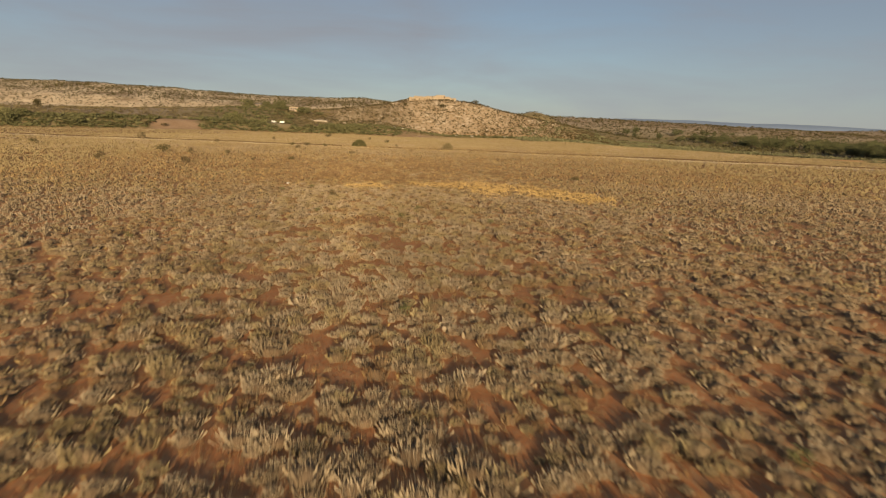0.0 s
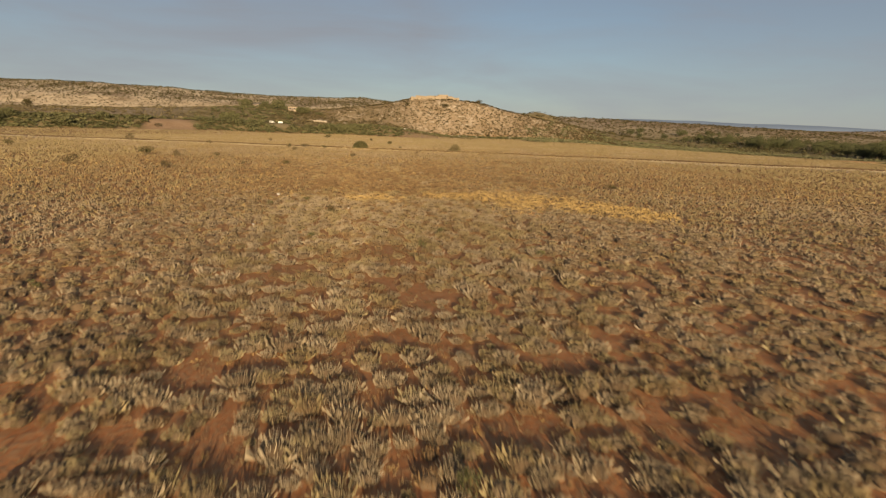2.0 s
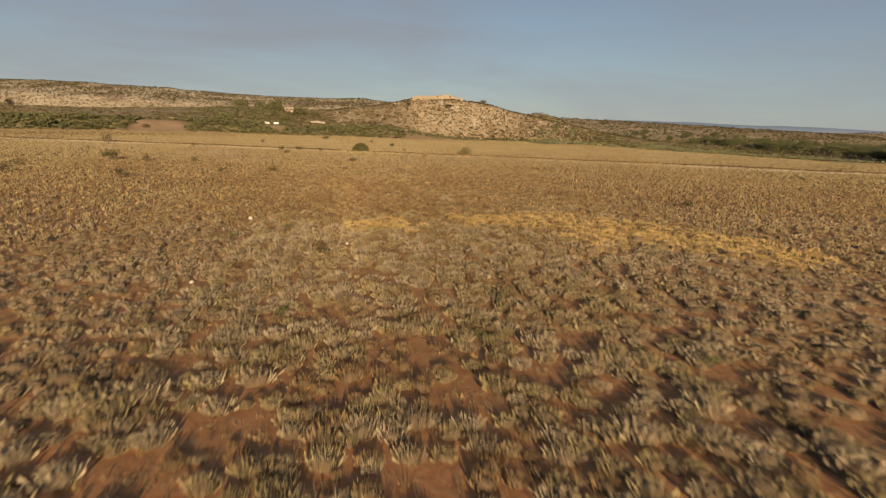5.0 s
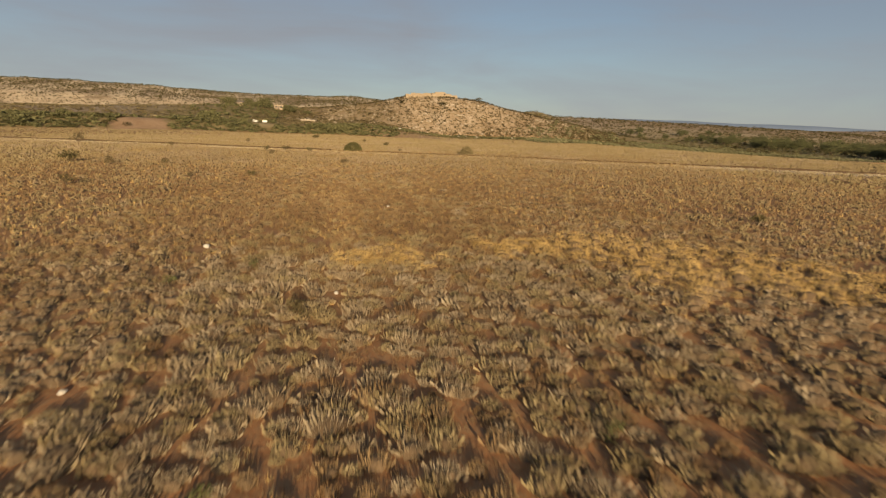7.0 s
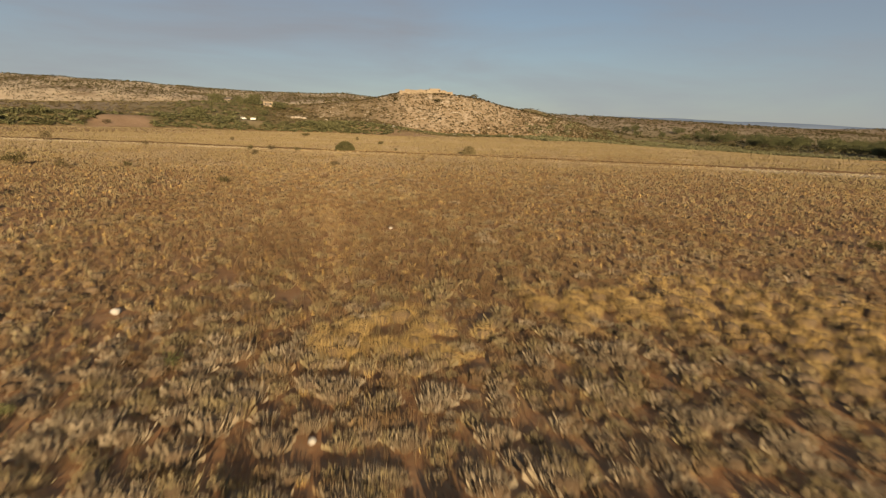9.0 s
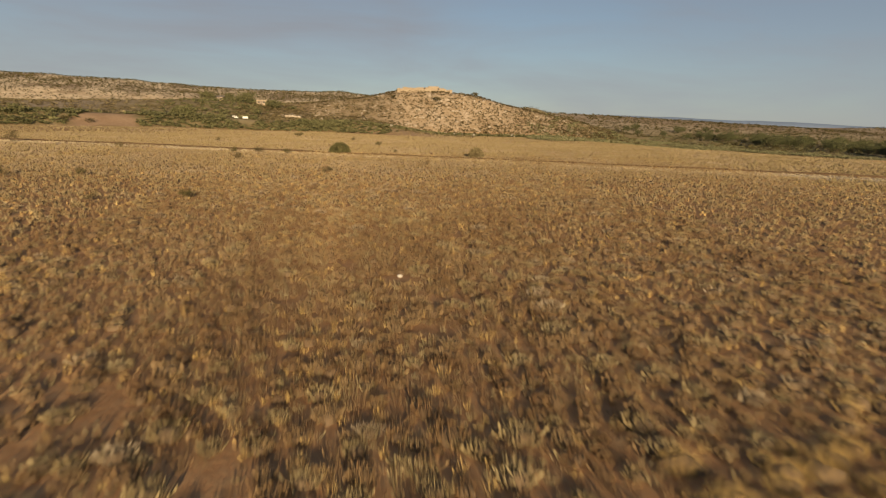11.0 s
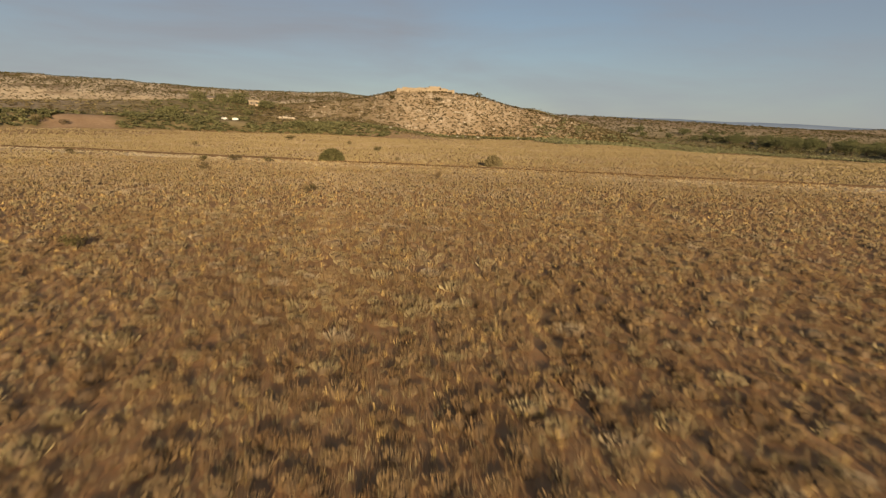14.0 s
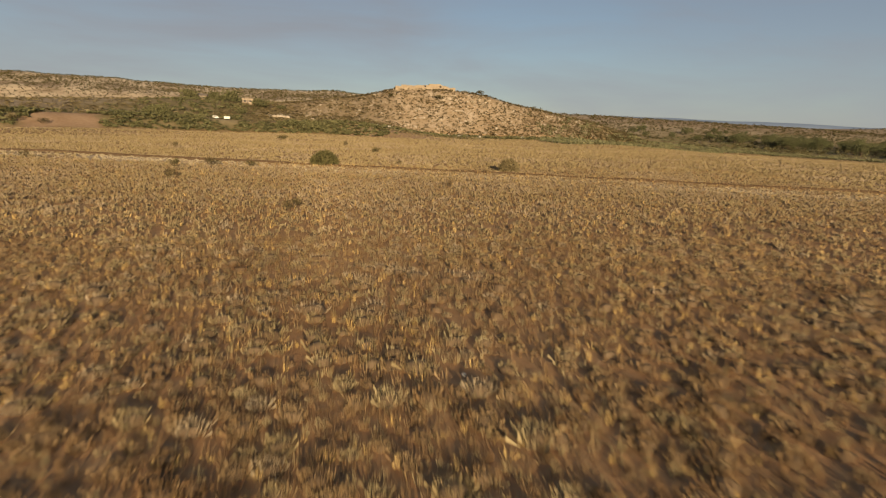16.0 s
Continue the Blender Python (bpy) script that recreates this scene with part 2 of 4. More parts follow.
def lattice(ix, iy, seed):
    h = (ix.astype(np.int64) * 374761393 + iy.astype(np.int64) * 668265263 + seed * 2147483647) & 0xFFFFFFFF
    h = ((h ^ (h >> 13)) * 1274126177) & 0xFFFFFFFF
    return ((h ^ (h >> 16)) & 0xFFFF) / 65535.0


def vnoise(x, y, seed=0):
    """Smooth value noise, 0 to 1, of numpy arrays."""
    ix, iy = np.floor(x), np.floor(y)
    fx, fy = x - ix, y - iy
    fx, fy = fx * fx * (3 - 2 * fx), fy * fy * (3 - 2 * fy)
    a, b2 = lattice(ix, iy, seed), lattice(ix + 1, iy, seed)
    c, d = lattice(ix, iy + 1, seed), lattice(ix + 1, iy + 1, seed)
    return (a * (1 - fx) + b2 * fx) * (1 - fy) + (c * (1 - fx) + d * fx) * fy


def fbm(x, y, seed=0):
    return 0.55 * vnoise(x, y, seed) + 0.3 * vnoise(2.1 * x, 2.1 * y, seed + 1) + 0.15 * vnoise(4.3 * x, 4.3 * y, seed + 2)


# ---- the lie of the land ----
def lane_y(x):
    """The dirt lane that crosses the field."""
    c = np.clip(x, -220, 220)
    return 147 - 0.43 * c - 0.0005 * c * c


def edge_y(x):
    """Where the field ends."""
    return np.interp(x, [-400, -120, -90, -45, -20, 15, 60, 95, 130, 160, 195, 235, 250, 268, 280, 290, 305], [215, 228, 256, 303, 318, 285, 262, 275, 300, 338, 400, 425, 415, 395, 345, 240, 90])


def grass_end(x):
    """The last grass: the field's edge, or the foot of the hill where it stands farther off."""
    return np.maximum(edge_y(x), np.where((x > -12) & (x < 125), foot_y(x) - 5, 0))


def crest_y(x):
    return np.interp(x, [-60, 0, 20, 60, 140], [415, 372, 352, 348, 352])


def foot_y(x):
    return np.interp(x, [-60, -15, 20, 60, 140], [350, 332, 319, 320, 318])


def height(x, y):
    x, y = np.asarray(x, dtype=float), np.asarray(y, dtype=float)
    s = y - lane_y(x)
    field = 0.10 * (fbm(x / 6, y / 6, 5) - 0.5) + 0.25 * (fbm(x / 40, y / 40, 9) - 0.5) * smoothstep(20, 60, y)
    east = smoothstep(80, 170, x)
    field = field - east * np.minimum(0.03 * np.clip(s, 0, 900), 10.5) - 0.5 * smoothstep(60, 130, s)
    field = field + 0.22 * np.exp(-((s / 0.4) ** 2)) * (0.6 + 0.8 * vnoise(x / 5, y / 5, 12))
    e = edge_y(x)
    field = field + 0.8 * smoothstep(e - 50, e - 5, y) * (1 - smoothstep(-75, -35, x))
    west = 1 - smoothstep(-5, 40, x)
    field = field + west * (4.4 * smoothstep(e - 1, e + 15, y) + np.interp(x, [-250, -130, -60], [4.0, 5.0, 9.2]) * smoothstep(e + 18, e + 115, y))
    u = (y - foot_y(x)) / (crest_y(x) - foot_y(x))
    crest = np.interp(x, [-140, -70, -38, -11, 9, 19, 42, 50, 60, 72, 85, 99, 117, 134, 165],
                      [6, 10, 12.6, 15.0, 17.4, 19.6, 19.4, 18.6, 17.3, 14.2, 11.8, 9.6, 6.6, 2.0, -9])
    front = np.clip(u, 0, 1) ** 0.95
    behind = 1 - smoothstep(1.6, 4.5, u)
    hill = np.where(u > 0, (crest + 8) * np.minimum(front, behind) - 8, -50)
    ridge_top = np.interp(x, [-1200, -354, -283, -200, -150, -100, -38, -15, 19, 80, 200, 320], [44, 36.5, 36.2, 33.2, 30.6, 28.6, 28.3, 29.6, 26, 20, 8, -10])
    ridge = (ridge_top + 16) * np.interp(y, [380, 440, 492, 505, 535, 620, 900, 1500], [0, 0.44, 0.525, 0.573, 0.75, 1, 0.96, 0.7]) - 16
    knoll = 35 * np.exp(-(((x - 160) / 42) ** 2 + ((y - 610) / 70) ** 2)) - 14
    low = np.interp(x, [60, 150, 203, 238, 332, 424, 565, 690, 745, 790, 850, 910, 1200, 3000], [0, 18, 22.5, 22.5, 21.5, 19, 15, 11.8, 8.5, 13.5, 14.5, 10, 9.5, 8.5])
    low = (low + 14) * np.interp(y, [420, 600, 760, 900, 1500, 2500], [0, 0.3, 0.72, 1, 0.9, 0.7]) - 14
    rough = 1.6 * (fbm(x / 22, y / 22, 21) - 0.5) + 0.7 * (fbm(x / 7, y / 7, 31) - 0.5)
    high = np.maximum(np.maximum(hill, ridge), np.maximum(knoll, low))
    lift = smoothstep(0.0, 3.0, high - field)
    return np.where(high > field, high + rough * lift, field)


def spread(stops):
    """Grid lines: (from, to, step) stretches joined."""
    out = []
    for a, b2, step in stops:
        out.extend(np.linspace(a, b2, max(2, int(round(abs(b2 - a) / step)) + 1))[:-1])
    return np.array(out + [stops[-1][1]])


gx = spread([(-3400, -1000, 300), (-1000, -420, 40), (-420, -120, 5), (-120, 160, 3.0), (160, 420, 5), (420, 1000, 30), (1000, 3400, 200)])
gs = spread([(-460, -170, 40), (-170, -12, 2.4), (-12, -2, 1.0), (-2, 2, 0.25), (2, 6, 1.0), (6, 110, 4), (110, 290, 1.9), (290, 520, 5), (520, 900, 14), (900, 3700, 200)])
GX, GS = np.meshgrid(gx, gs)
GY = GS + lane_y(GX)
GZ = height(GX, GY)
nx, ny = len(gx), len(gs)
idx = np.arange(nx * ny).reshape(ny, nx)
quads = np.stack([idx[:-1, :-1], idx[:-1, 1:], idx[1:, 1:], idx[1:, :-1]], -1).reshape(-1, 4)
X, Y, S = GX.ravel(), GY.ravel(), GS.ravel()
beyond = smoothstep(-4, 6, Y - edge_y(X))
west = 1 - smoothstep(-10, 30, X)
rise = smoothstep(0.5, 4, GZ.ravel() + 1)
turf = np.clip(smoothstep(18, 60, Y) * 0.6 + smoothstep(70, 140, Y) * 0.4, 0, 1)
lime = beyond * np.clip(rise + 0.2, 0, 1) * (1 - 0.35 * smoothstep(430, 700, Y) * smoothstep(100, 250, X))
clay = smoothstep(0.45, 0.6, np.exp(-(((X + 87 + 0.25 * (Y - 275)) / 11) ** 2) ** 2 - (((Y - edge_y(X) - 8) / 10) ** 2) ** 2) + 0.8 * (fbm(X / 5, Y / 5, 3) - 0.5))
clay = np.maximum(clay, 0.8 * smoothstep(0.4, 0.7, np.exp(-((Y - 292 - 0.12 * (20 - X)) / 10) ** 2) * smoothstep(-45, -20, X) * (1 - smoothstep(45, 80, X))))
green = np.clip(beyond * west * (1 - smoothstep(400, 455, Y)) * 0.85 * (1 - 0.8 * smoothstep(-55, -38, X) * smoothstep(8, 16, Y - edge_y(X))) * (1 - 0.8 * (1 - smoothstep(-110, -85, X)) * smoothstep(18, 40, Y - edge_y(X))) + beyond * smoothstep(95, 130, X) * (1 - smoothstep(620, 800, Y)) * 0.85, 0, 1) * (1 - clay)
chalk = smoothstep(-13, -9, S) * (1 - smoothstep(-4, -1.5, S)) * smoothstep(0.35, 0.6, fbm(X / 9, Y / 3, 44) + 0.12)
bank = smoothstep(488, 500, Y) * (1 - smoothstep(525, 550, Y)) * (1 - 0.7 * smoothstep(-200, -110, X)) * (1 - smoothstep(-110, -50, X)) * smoothstep(0.30, 0.52, fbm(X / 25, Y / 5, 71))
upper = 1.0 * smoothstep(0.36, 0.54, fbm(X / 11, Y / 22, 73)) * smoothstep(500, 540, Y) * (1 - smoothstep(640, 700, Y)) * (1 - smoothstep(60, 140, X))
lowland = 0.4 * smoothstep(0.42, 0.62, fbm(X / 45, Y / 60, 75)) * smoothstep(560, 680, Y) * smoothstep(120, 200, X)
upper = np.maximum(upper, lowland)
pale_bank = np.exp(-((X + 31) / 11) ** 2 - ((Y - 362) / 7) ** 2)
chalk = np.clip(np.maximum(np.maximum(chalk, bank), np.maximum(upper, 1.3 * pale_bank)), 0, 1)
lane = smoothstep(-0.9, -0.5, S) * (1 - smoothstep(0.7, 1.1, S)) * (0.55 + 0.45 * smoothstep(0.2, 0.45, fbm(X / 12, Y / 12, 77) + 0.1))
ground = link_mesh("ground", np.stack([X, Y, GZ.ravel()], -1), quads, M_GROUND, smooth=True,
                   attrs={"turf": turf, "lime": lime, "clay": clay, "green": green, "chalk": chalk, "lane": lane})
tagged(ground, "red-brown field rising to pale limestone hills with a dirt lane", "ground", kind="structure")

# far mountains on the horizon, their haze carried by the material's blue
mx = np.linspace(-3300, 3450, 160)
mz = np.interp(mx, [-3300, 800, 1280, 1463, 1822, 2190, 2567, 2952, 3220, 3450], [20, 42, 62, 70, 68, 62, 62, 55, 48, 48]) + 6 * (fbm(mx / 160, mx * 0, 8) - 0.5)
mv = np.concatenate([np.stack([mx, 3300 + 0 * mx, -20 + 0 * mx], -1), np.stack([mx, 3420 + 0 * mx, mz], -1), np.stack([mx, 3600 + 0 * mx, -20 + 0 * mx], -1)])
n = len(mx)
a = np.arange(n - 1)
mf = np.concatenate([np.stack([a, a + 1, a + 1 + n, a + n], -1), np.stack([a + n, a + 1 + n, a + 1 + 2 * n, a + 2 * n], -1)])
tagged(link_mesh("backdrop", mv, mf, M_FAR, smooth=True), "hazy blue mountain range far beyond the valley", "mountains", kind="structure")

# ---- grass: bunch-grass cushions, a dense heart bristling with fine upright blades ----
rng = np.random.default_rng(7)
PROFILE = {2: ((1.0, -0.12), (0.78, 0.80)), 1: ((1.0, -0.12),)}


def hearts(px, py, radius, tall, rings, sides, vary=1.0):
    """The dense heart of every tuft, a lumpy cushion: vertices, faces and a tint."""
    n = len(px)
    pz = height(px, py)
    th = 2 * np.pi * np.arange(sides)[None, :] / sides + rng.uniform(0, 6.28, (n, 1)) + rng.normal(0, 0.5 / sides, (n, sides))
    lobe = radius[:, None] * np.clip(1 + 0.17 * rng.normal(0, 1, (n, sides)), 0.55, 1.5)
    lean = rng.normal(0, 0.12, (2, n, 1)) * radius[None, :, None]
    rows = []
    for s, z in PROFILE[rings]:
        r = lobe * s * rng.uniform(0.88, 1.1, (n, sides))
        up = tall[:, None] * z * rng.uniform(0.6, 1.2, (n, sides))
        rows.append(np.stack([px[:, None] + r * np.cos(th) + lean[0] * max(z, 0), py[:, None] + r * np.sin(th) + lean[1] * max(z, 0), pz[:, None] + up], -1))
    peak = np.stack([px + lean[0][:, 0], py + lean[1][:, 0], pz + tall * rng.uniform(0.92, 1.12, n)], -1)[:, None, :]
    v = np.concatenate(rows + [peak], 1)
    k = np.arange(sides)
    k2 = (k + 1) % sides
    f = []
    for i in range(rings - 1):
        lo, hi = i * sides, (i + 1) * sides
        f += [np.stack([lo + k, lo + k2, hi + k2], -1), np.stack([lo + k, hi + k2, hi + k], -1)]
    f.append(np.stack([(rings - 1) * sides + k, (rings - 1) * sides + k2, np.full(sides, rings * sides)], -1))
    f = np.concatenate(f)
    per = rings * sides + 1
    faces = (f[None] + per * np.arange(n)[:, None, None]).reshape(-1, 3)
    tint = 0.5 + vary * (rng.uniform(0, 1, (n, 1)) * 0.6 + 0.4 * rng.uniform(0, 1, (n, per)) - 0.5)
    return v.reshape(-1, 3), faces, tint.ravel()


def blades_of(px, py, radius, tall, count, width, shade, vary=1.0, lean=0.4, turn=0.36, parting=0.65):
    """The fine upright blades of every tuft, a brush with a rounded top: vertices, faces and a tint."""
    n = len(px)
    pz = height(px, py)[:, None]
    shape = (n, count)
    th = rng.uniform(0, 2 * np.pi, shape)
    s = np.sqrt(rng.uniform(0, 1, shape))
    r0 = radius[:, None] * s * 0.75
    r1 = radius[:, None] * s * (0.85 + lean * rng.uniform(0.0, 1.2, shape))
    bx, by = px[:, None] + r0 * np.cos(th), py[:, None] + r0 * np.sin(th)
    tx = px[:, None] + r1 * np.cos(th) + rng.normal(0, 0.14, shape) * radius[:, None]
    ty = py[:, None] + r1 * np.sin(th) + rng.normal(0, 0.14, shape) * radius[:, None]
    tz = pz + tall[:, None] * (1 - 0.42 * s * s) * rng.uniform(0.78, 1.12, shape)
    # a small turn holds blades broadside to the sun, so fewer come out dark
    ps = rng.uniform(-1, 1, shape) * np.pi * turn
    w = width * rng.uniform(0.6, 1.3, shape) * 0.5
    z0 = np.broadcast_to(pz - 0.02, shape)
    # two blades that part from one root, or one that tapers to its tip
    parted = rng.uniform(0, 1, shape) < parting
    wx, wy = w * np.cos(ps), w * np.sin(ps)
    drop = np.where(parted, tall[:, None] * rng.uniform(0.0, 0.35, shape), 0)
    one = np.stack([np.where(parted, tx - wx, bx - wx), np.where(parted, ty - wy, by - wy), np.where(parted, tz - drop, z0)], -1)
    two = np.stack([np.where(parted, bx, bx + wx), np.where(parted, by, by + wy), z0], -1)
    three = np.stack([np.where(parted, tx + wx, tx), np.where(parted, ty + wy, ty), tz], -1)
    v = np.stack([one, two, three], 2).reshape(-1, 3)
    tint = (0.5 + vary * (shade[:, None] * 0.72 + 0.28 * rng.uniform(0, 1, shape) - 0.5)).ravel()
    # bleached tips over browner stems
    tint = (tint[:, None] + np.stack([np.where(parted.ravel(), 0.08, -0.16), np.full(tint.size, -0.18), np.full(tint.size, 0.12)], -1)).ravel()
    return v, np.arange(len(v)).reshape(-1, 3), tint


def yellow_zone(x, y):
    """The tall yellow stand of grass, in two pieces."""
    d = np.hypot((x - 0.4) / 2.7, (y - 54.5) / 2.2) + 0.2
    for ax, ay, bx, by, wide in ((5.5, 56.8, 10.5, 56.6, 1.8), (10.5, 56.6, 14.0, 53.4, 3.6), (14.0, 53.4, 18.5, 47.5, 3.4), (11.5, 53.5, 10.6, 50.2, 1.9)):
        u = np.clip(((x - ax) * (bx - ax) + (y - ay) * (by - ay)) / ((bx - ax) ** 2 + (by - ay) ** 2), 0, 1)
        d = np.minimum(d, np.hypot(x - ax - u * (bx - ax), y - ay - u * (by - ay)) / wide)
    return d + 0.1 + 0.8 * (fbm(x / 1.6, y / 1.6, 61) - 0.5)


# nearest distance from, to, cell, rings and sides of the heart, blades, their width
ZONES = [(0, 12, 0.56, 2, 5, 180, 0.0088), (12, 28, 0.57, 2, 5, 52, 0.0175), (28, 70, 0.59, 1, 4, 14, 0.053), (70, 150, 0.76, 0, 0, 7, 0.20), (150, 430, 1.2, 0, 0, 7, 0.32)]
made = {"straw": [], "grey": [], "russet": [], "yellow": [], "pale": [], "thatch": []}


# white stones in the field: place and size
STONES = [(0.72, 70.52, 0.09), (-7.55, 57.0, 0.13), (-6.7, 42.8, 0.08), (-1.65, 49.7, 0.08), (2.3, 87.2, 0.06)]


def open_ground(x, y):
    """Away from the stones, which lie in small clearings."""
    return np.all([np.hypot(x - a, (y - b + 0.25) * 0.7) > 0.2 + 3.2 * r for a, b, r in STONES], axis=0)


def seen(x, y):
    """Inside the stretch of field that the flight overlooks."""
    return (x < (y + 5) * 1.08 + 3) & (x > -(y + 5) * 0.68 - 3)


def nearest(x, y):
    """How near the flight passes."""
    return np.maximum(np.where(x > 0, 1.45, -1.9) * x, np.maximum(9.5, y - 75))


def settle(x, y, zone):
    """The kind of tuft that grows at each place."""
    yz = yellow_zone(x, y)
    s = y - lane_y(x)
    which = 0.5 + 0.45 * (fbm(x / 7, y / 7, 35) - 0.5) + rng.normal(0, (0.13, 0.13, 0.11, 0.09, 0.08)[zone], len(x)) + 0.24 * (smoothstep(44, 68, y) - 0.28) - 0.16 * smoothstep(84, 125, y) - (0, 0.02, 0.08, 0.1, 0.1)[zone]
    kind = np.where(which < (0.46, 0.46, 0.42, 0.35, 0.33)[zone], 1, np.where(which < (0.60, 0.61, 0.66, 0.70, 0.70)[zone], 0, 2))
    kind = np.where(yz < 1.0 + rng.normal(0, 0.12, len(x)), 3, kind)
    return np.where((s > -8.5) & (s < -0.6) & (fbm(x / 9, y / 3, 44) > 0.37), 4, kind)


for zone, (near, far, cell, rings, sides, blades, width) in enumerate(ZONES):
    top = min(505, 75 + far)
    side = min(far / 1.4, 285)
    px, py = [v.ravel() for v in np.meshgrid(np.arange(-side, side, cell), np.arange(4, top, cell))]
    px = px + rng.uniform(-0.5, 0.5, len(px)) * cell + 0.25 * cell * np.sin(py * 5.3)
    py = py + rng.uniform(-0.5, 0.5, len(py)) * cell + 0.25 * cell * np.sin(px * 4.7)
    d, s = nearest(px, py), py - lane_y(px)
    bare = fbm(px / 0.9, py / 0.9, 15) + 0.2 * (fbm(px / 7, py / 7, 99) - 0.5)
    thin = 1 - 0.6 * smoothstep(30, 62, py)
    keep = (d >= near) & (d < far) & seen(px, py) & (py < grass_end(px) + 2)
    keep &= bare + rng.normal(0, 0.06, len(px)) > (0.348 if zone < 2 else 0.30) * thin
    keep &= rng.uniform(0, 1, len(px)) > 0.45 * smoothstep(48, 64, py) * (1 - smoothstep(100, 125, py)) * (zone < 3)
    keep &= ~((np.abs(s) < 1.3) & (rng.uniform(0, 1, len(px)) < 0.96))
    keep &= open_ground(px, py)
    px, py = px[keep], py[keep]
    size = np.clip(0.62 + 0.62 * fbm(px / 1.6, py / 1.6, 25) + rng.normal(0, 0.23, len(px)), 0.42, 1.6)
    size = np.where((py - lane_y(px) > -11) & (py - lane_y(px) < 0), size * 0.85, size)
    kind = settle(px, py, zone)
    base = (1.12, 1.12, 1.08, 1.15, 1.6)[zone]
    for k, key in enumerate(("straw", "grey", "russet", "yellow", "pale")):
        q = kind == k
        if not q.any():
            continue
        tall = size[q] * (0.28, 0.28, 0.27, 0.38, 0.18)[k] * (1.0, 1.0, 1.0, 0.95, 0.9)[zone]
        rad = size[q] * base * (0.262, 0.28, 0.22, 0.34, 0.30)[k]
        vary = (1.0, 1.0, 0.85, 0.55, 0.4)[zone]
        shade = rng.uniform(0, 1, q.sum())
        if rings:
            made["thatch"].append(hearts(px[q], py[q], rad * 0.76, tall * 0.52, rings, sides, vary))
        count = int(blades * (1.0, 1.0, 0.85, 1.5, 1.0)[k])
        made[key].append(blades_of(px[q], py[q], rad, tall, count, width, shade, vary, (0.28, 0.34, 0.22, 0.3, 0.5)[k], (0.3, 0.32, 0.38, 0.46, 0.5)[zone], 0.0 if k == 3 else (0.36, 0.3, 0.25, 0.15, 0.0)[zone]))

# slim upright grass that fills the gaps, thickest over the far half of the flight
for near, far, cell, count, width in ((0, 12, 0.25, 21, 0.0085), (12, 28, 0.29, 10, 0.020), (28, 75, 0.44, 4, 0.06)):
    px, py = [v.ravel() for v in np.meshgrid(np.arange(-far / 1.9, far / 1.45, cell), np.arange(6, 75 + far, cell))]
    px, py = px + rng.uniform(-0.5, 0.5, len(px)) * cell, py + rng.uniform(-0.5, 0.5, len(py)) * cell
    d = nearest(px, py)
    fill = 0.48 + 0.5 * smoothstep(40, 60, py)
    keep = (d >= near) & (d < far) & seen(px, py) & (rng.uniform(0, 1, len(px)) < fill * smoothstep(0.25, 0.5, fbm(px / 1.3, py / 1.3, 81) + 0.1)) & open_ground(px, py)
    px, py = px[keep], py[keep]
    n = len(px)
    pick = rng.uniform(0, 1, n) + 0.3 * (fbm(px / 4, py / 4, 83) - 0.5)
    for key, low, high in (("russet", -1, 0.68), ("straw", 0.68, 0.9), ("yellow", 0.9, 2)):
        q = (pick >= low) & (pick < high)
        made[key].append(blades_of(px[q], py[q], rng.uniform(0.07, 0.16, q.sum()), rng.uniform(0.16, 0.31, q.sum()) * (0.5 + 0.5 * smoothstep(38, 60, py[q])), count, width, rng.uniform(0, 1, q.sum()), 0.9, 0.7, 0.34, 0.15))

# the rest of the field, to both sides and behind
px, py = rng.uniform(-150, 150, 26000), rng.uniform(-60, 170, 26000)
q = ((np.where(px > 0, 1.45, -1.9) * px > 12) & ~seen(px, py)) | (py < 4)
px, py = px[q], py[q]
pick = rng.uniform(0, 1, len(px))
for key, low, high in (("straw", 0, 0.45), ("grey", 0.45, 0.75), ("russet", 0.75, 1.01)):
    q = (pick >= low) & (pick < high)
    made[key].append(hearts(px[q], py[q], rng.uniform(0.3, 0.5, q.sum()), rng.uniform(0.2, 0.3, q.sum()), 1, 5, 0.8))

for key, material, label in (("straw", M_STRAW, "dry straw-coloured bunch grass covering the red field"),
                             ("grey", M_GREY, "grey bleached grass tufts with spreading blades"),
                             ("russet", M_RUSSET, "russet-brown short dry grass on the field"),
                             ("yellow", M_YELLOW, "tall golden-yellow stand of dry grass"),
                             ("thatch", M_TUFT_CORE, "lumpy dark brown cushions at the heart of the tufts"),
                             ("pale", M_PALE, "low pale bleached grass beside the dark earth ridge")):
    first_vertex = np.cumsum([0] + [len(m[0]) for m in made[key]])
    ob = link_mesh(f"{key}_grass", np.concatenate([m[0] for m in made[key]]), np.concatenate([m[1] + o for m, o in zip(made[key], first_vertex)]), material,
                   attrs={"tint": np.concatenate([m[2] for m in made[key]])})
    tagged(ob, label, "grass", kind="stuff")


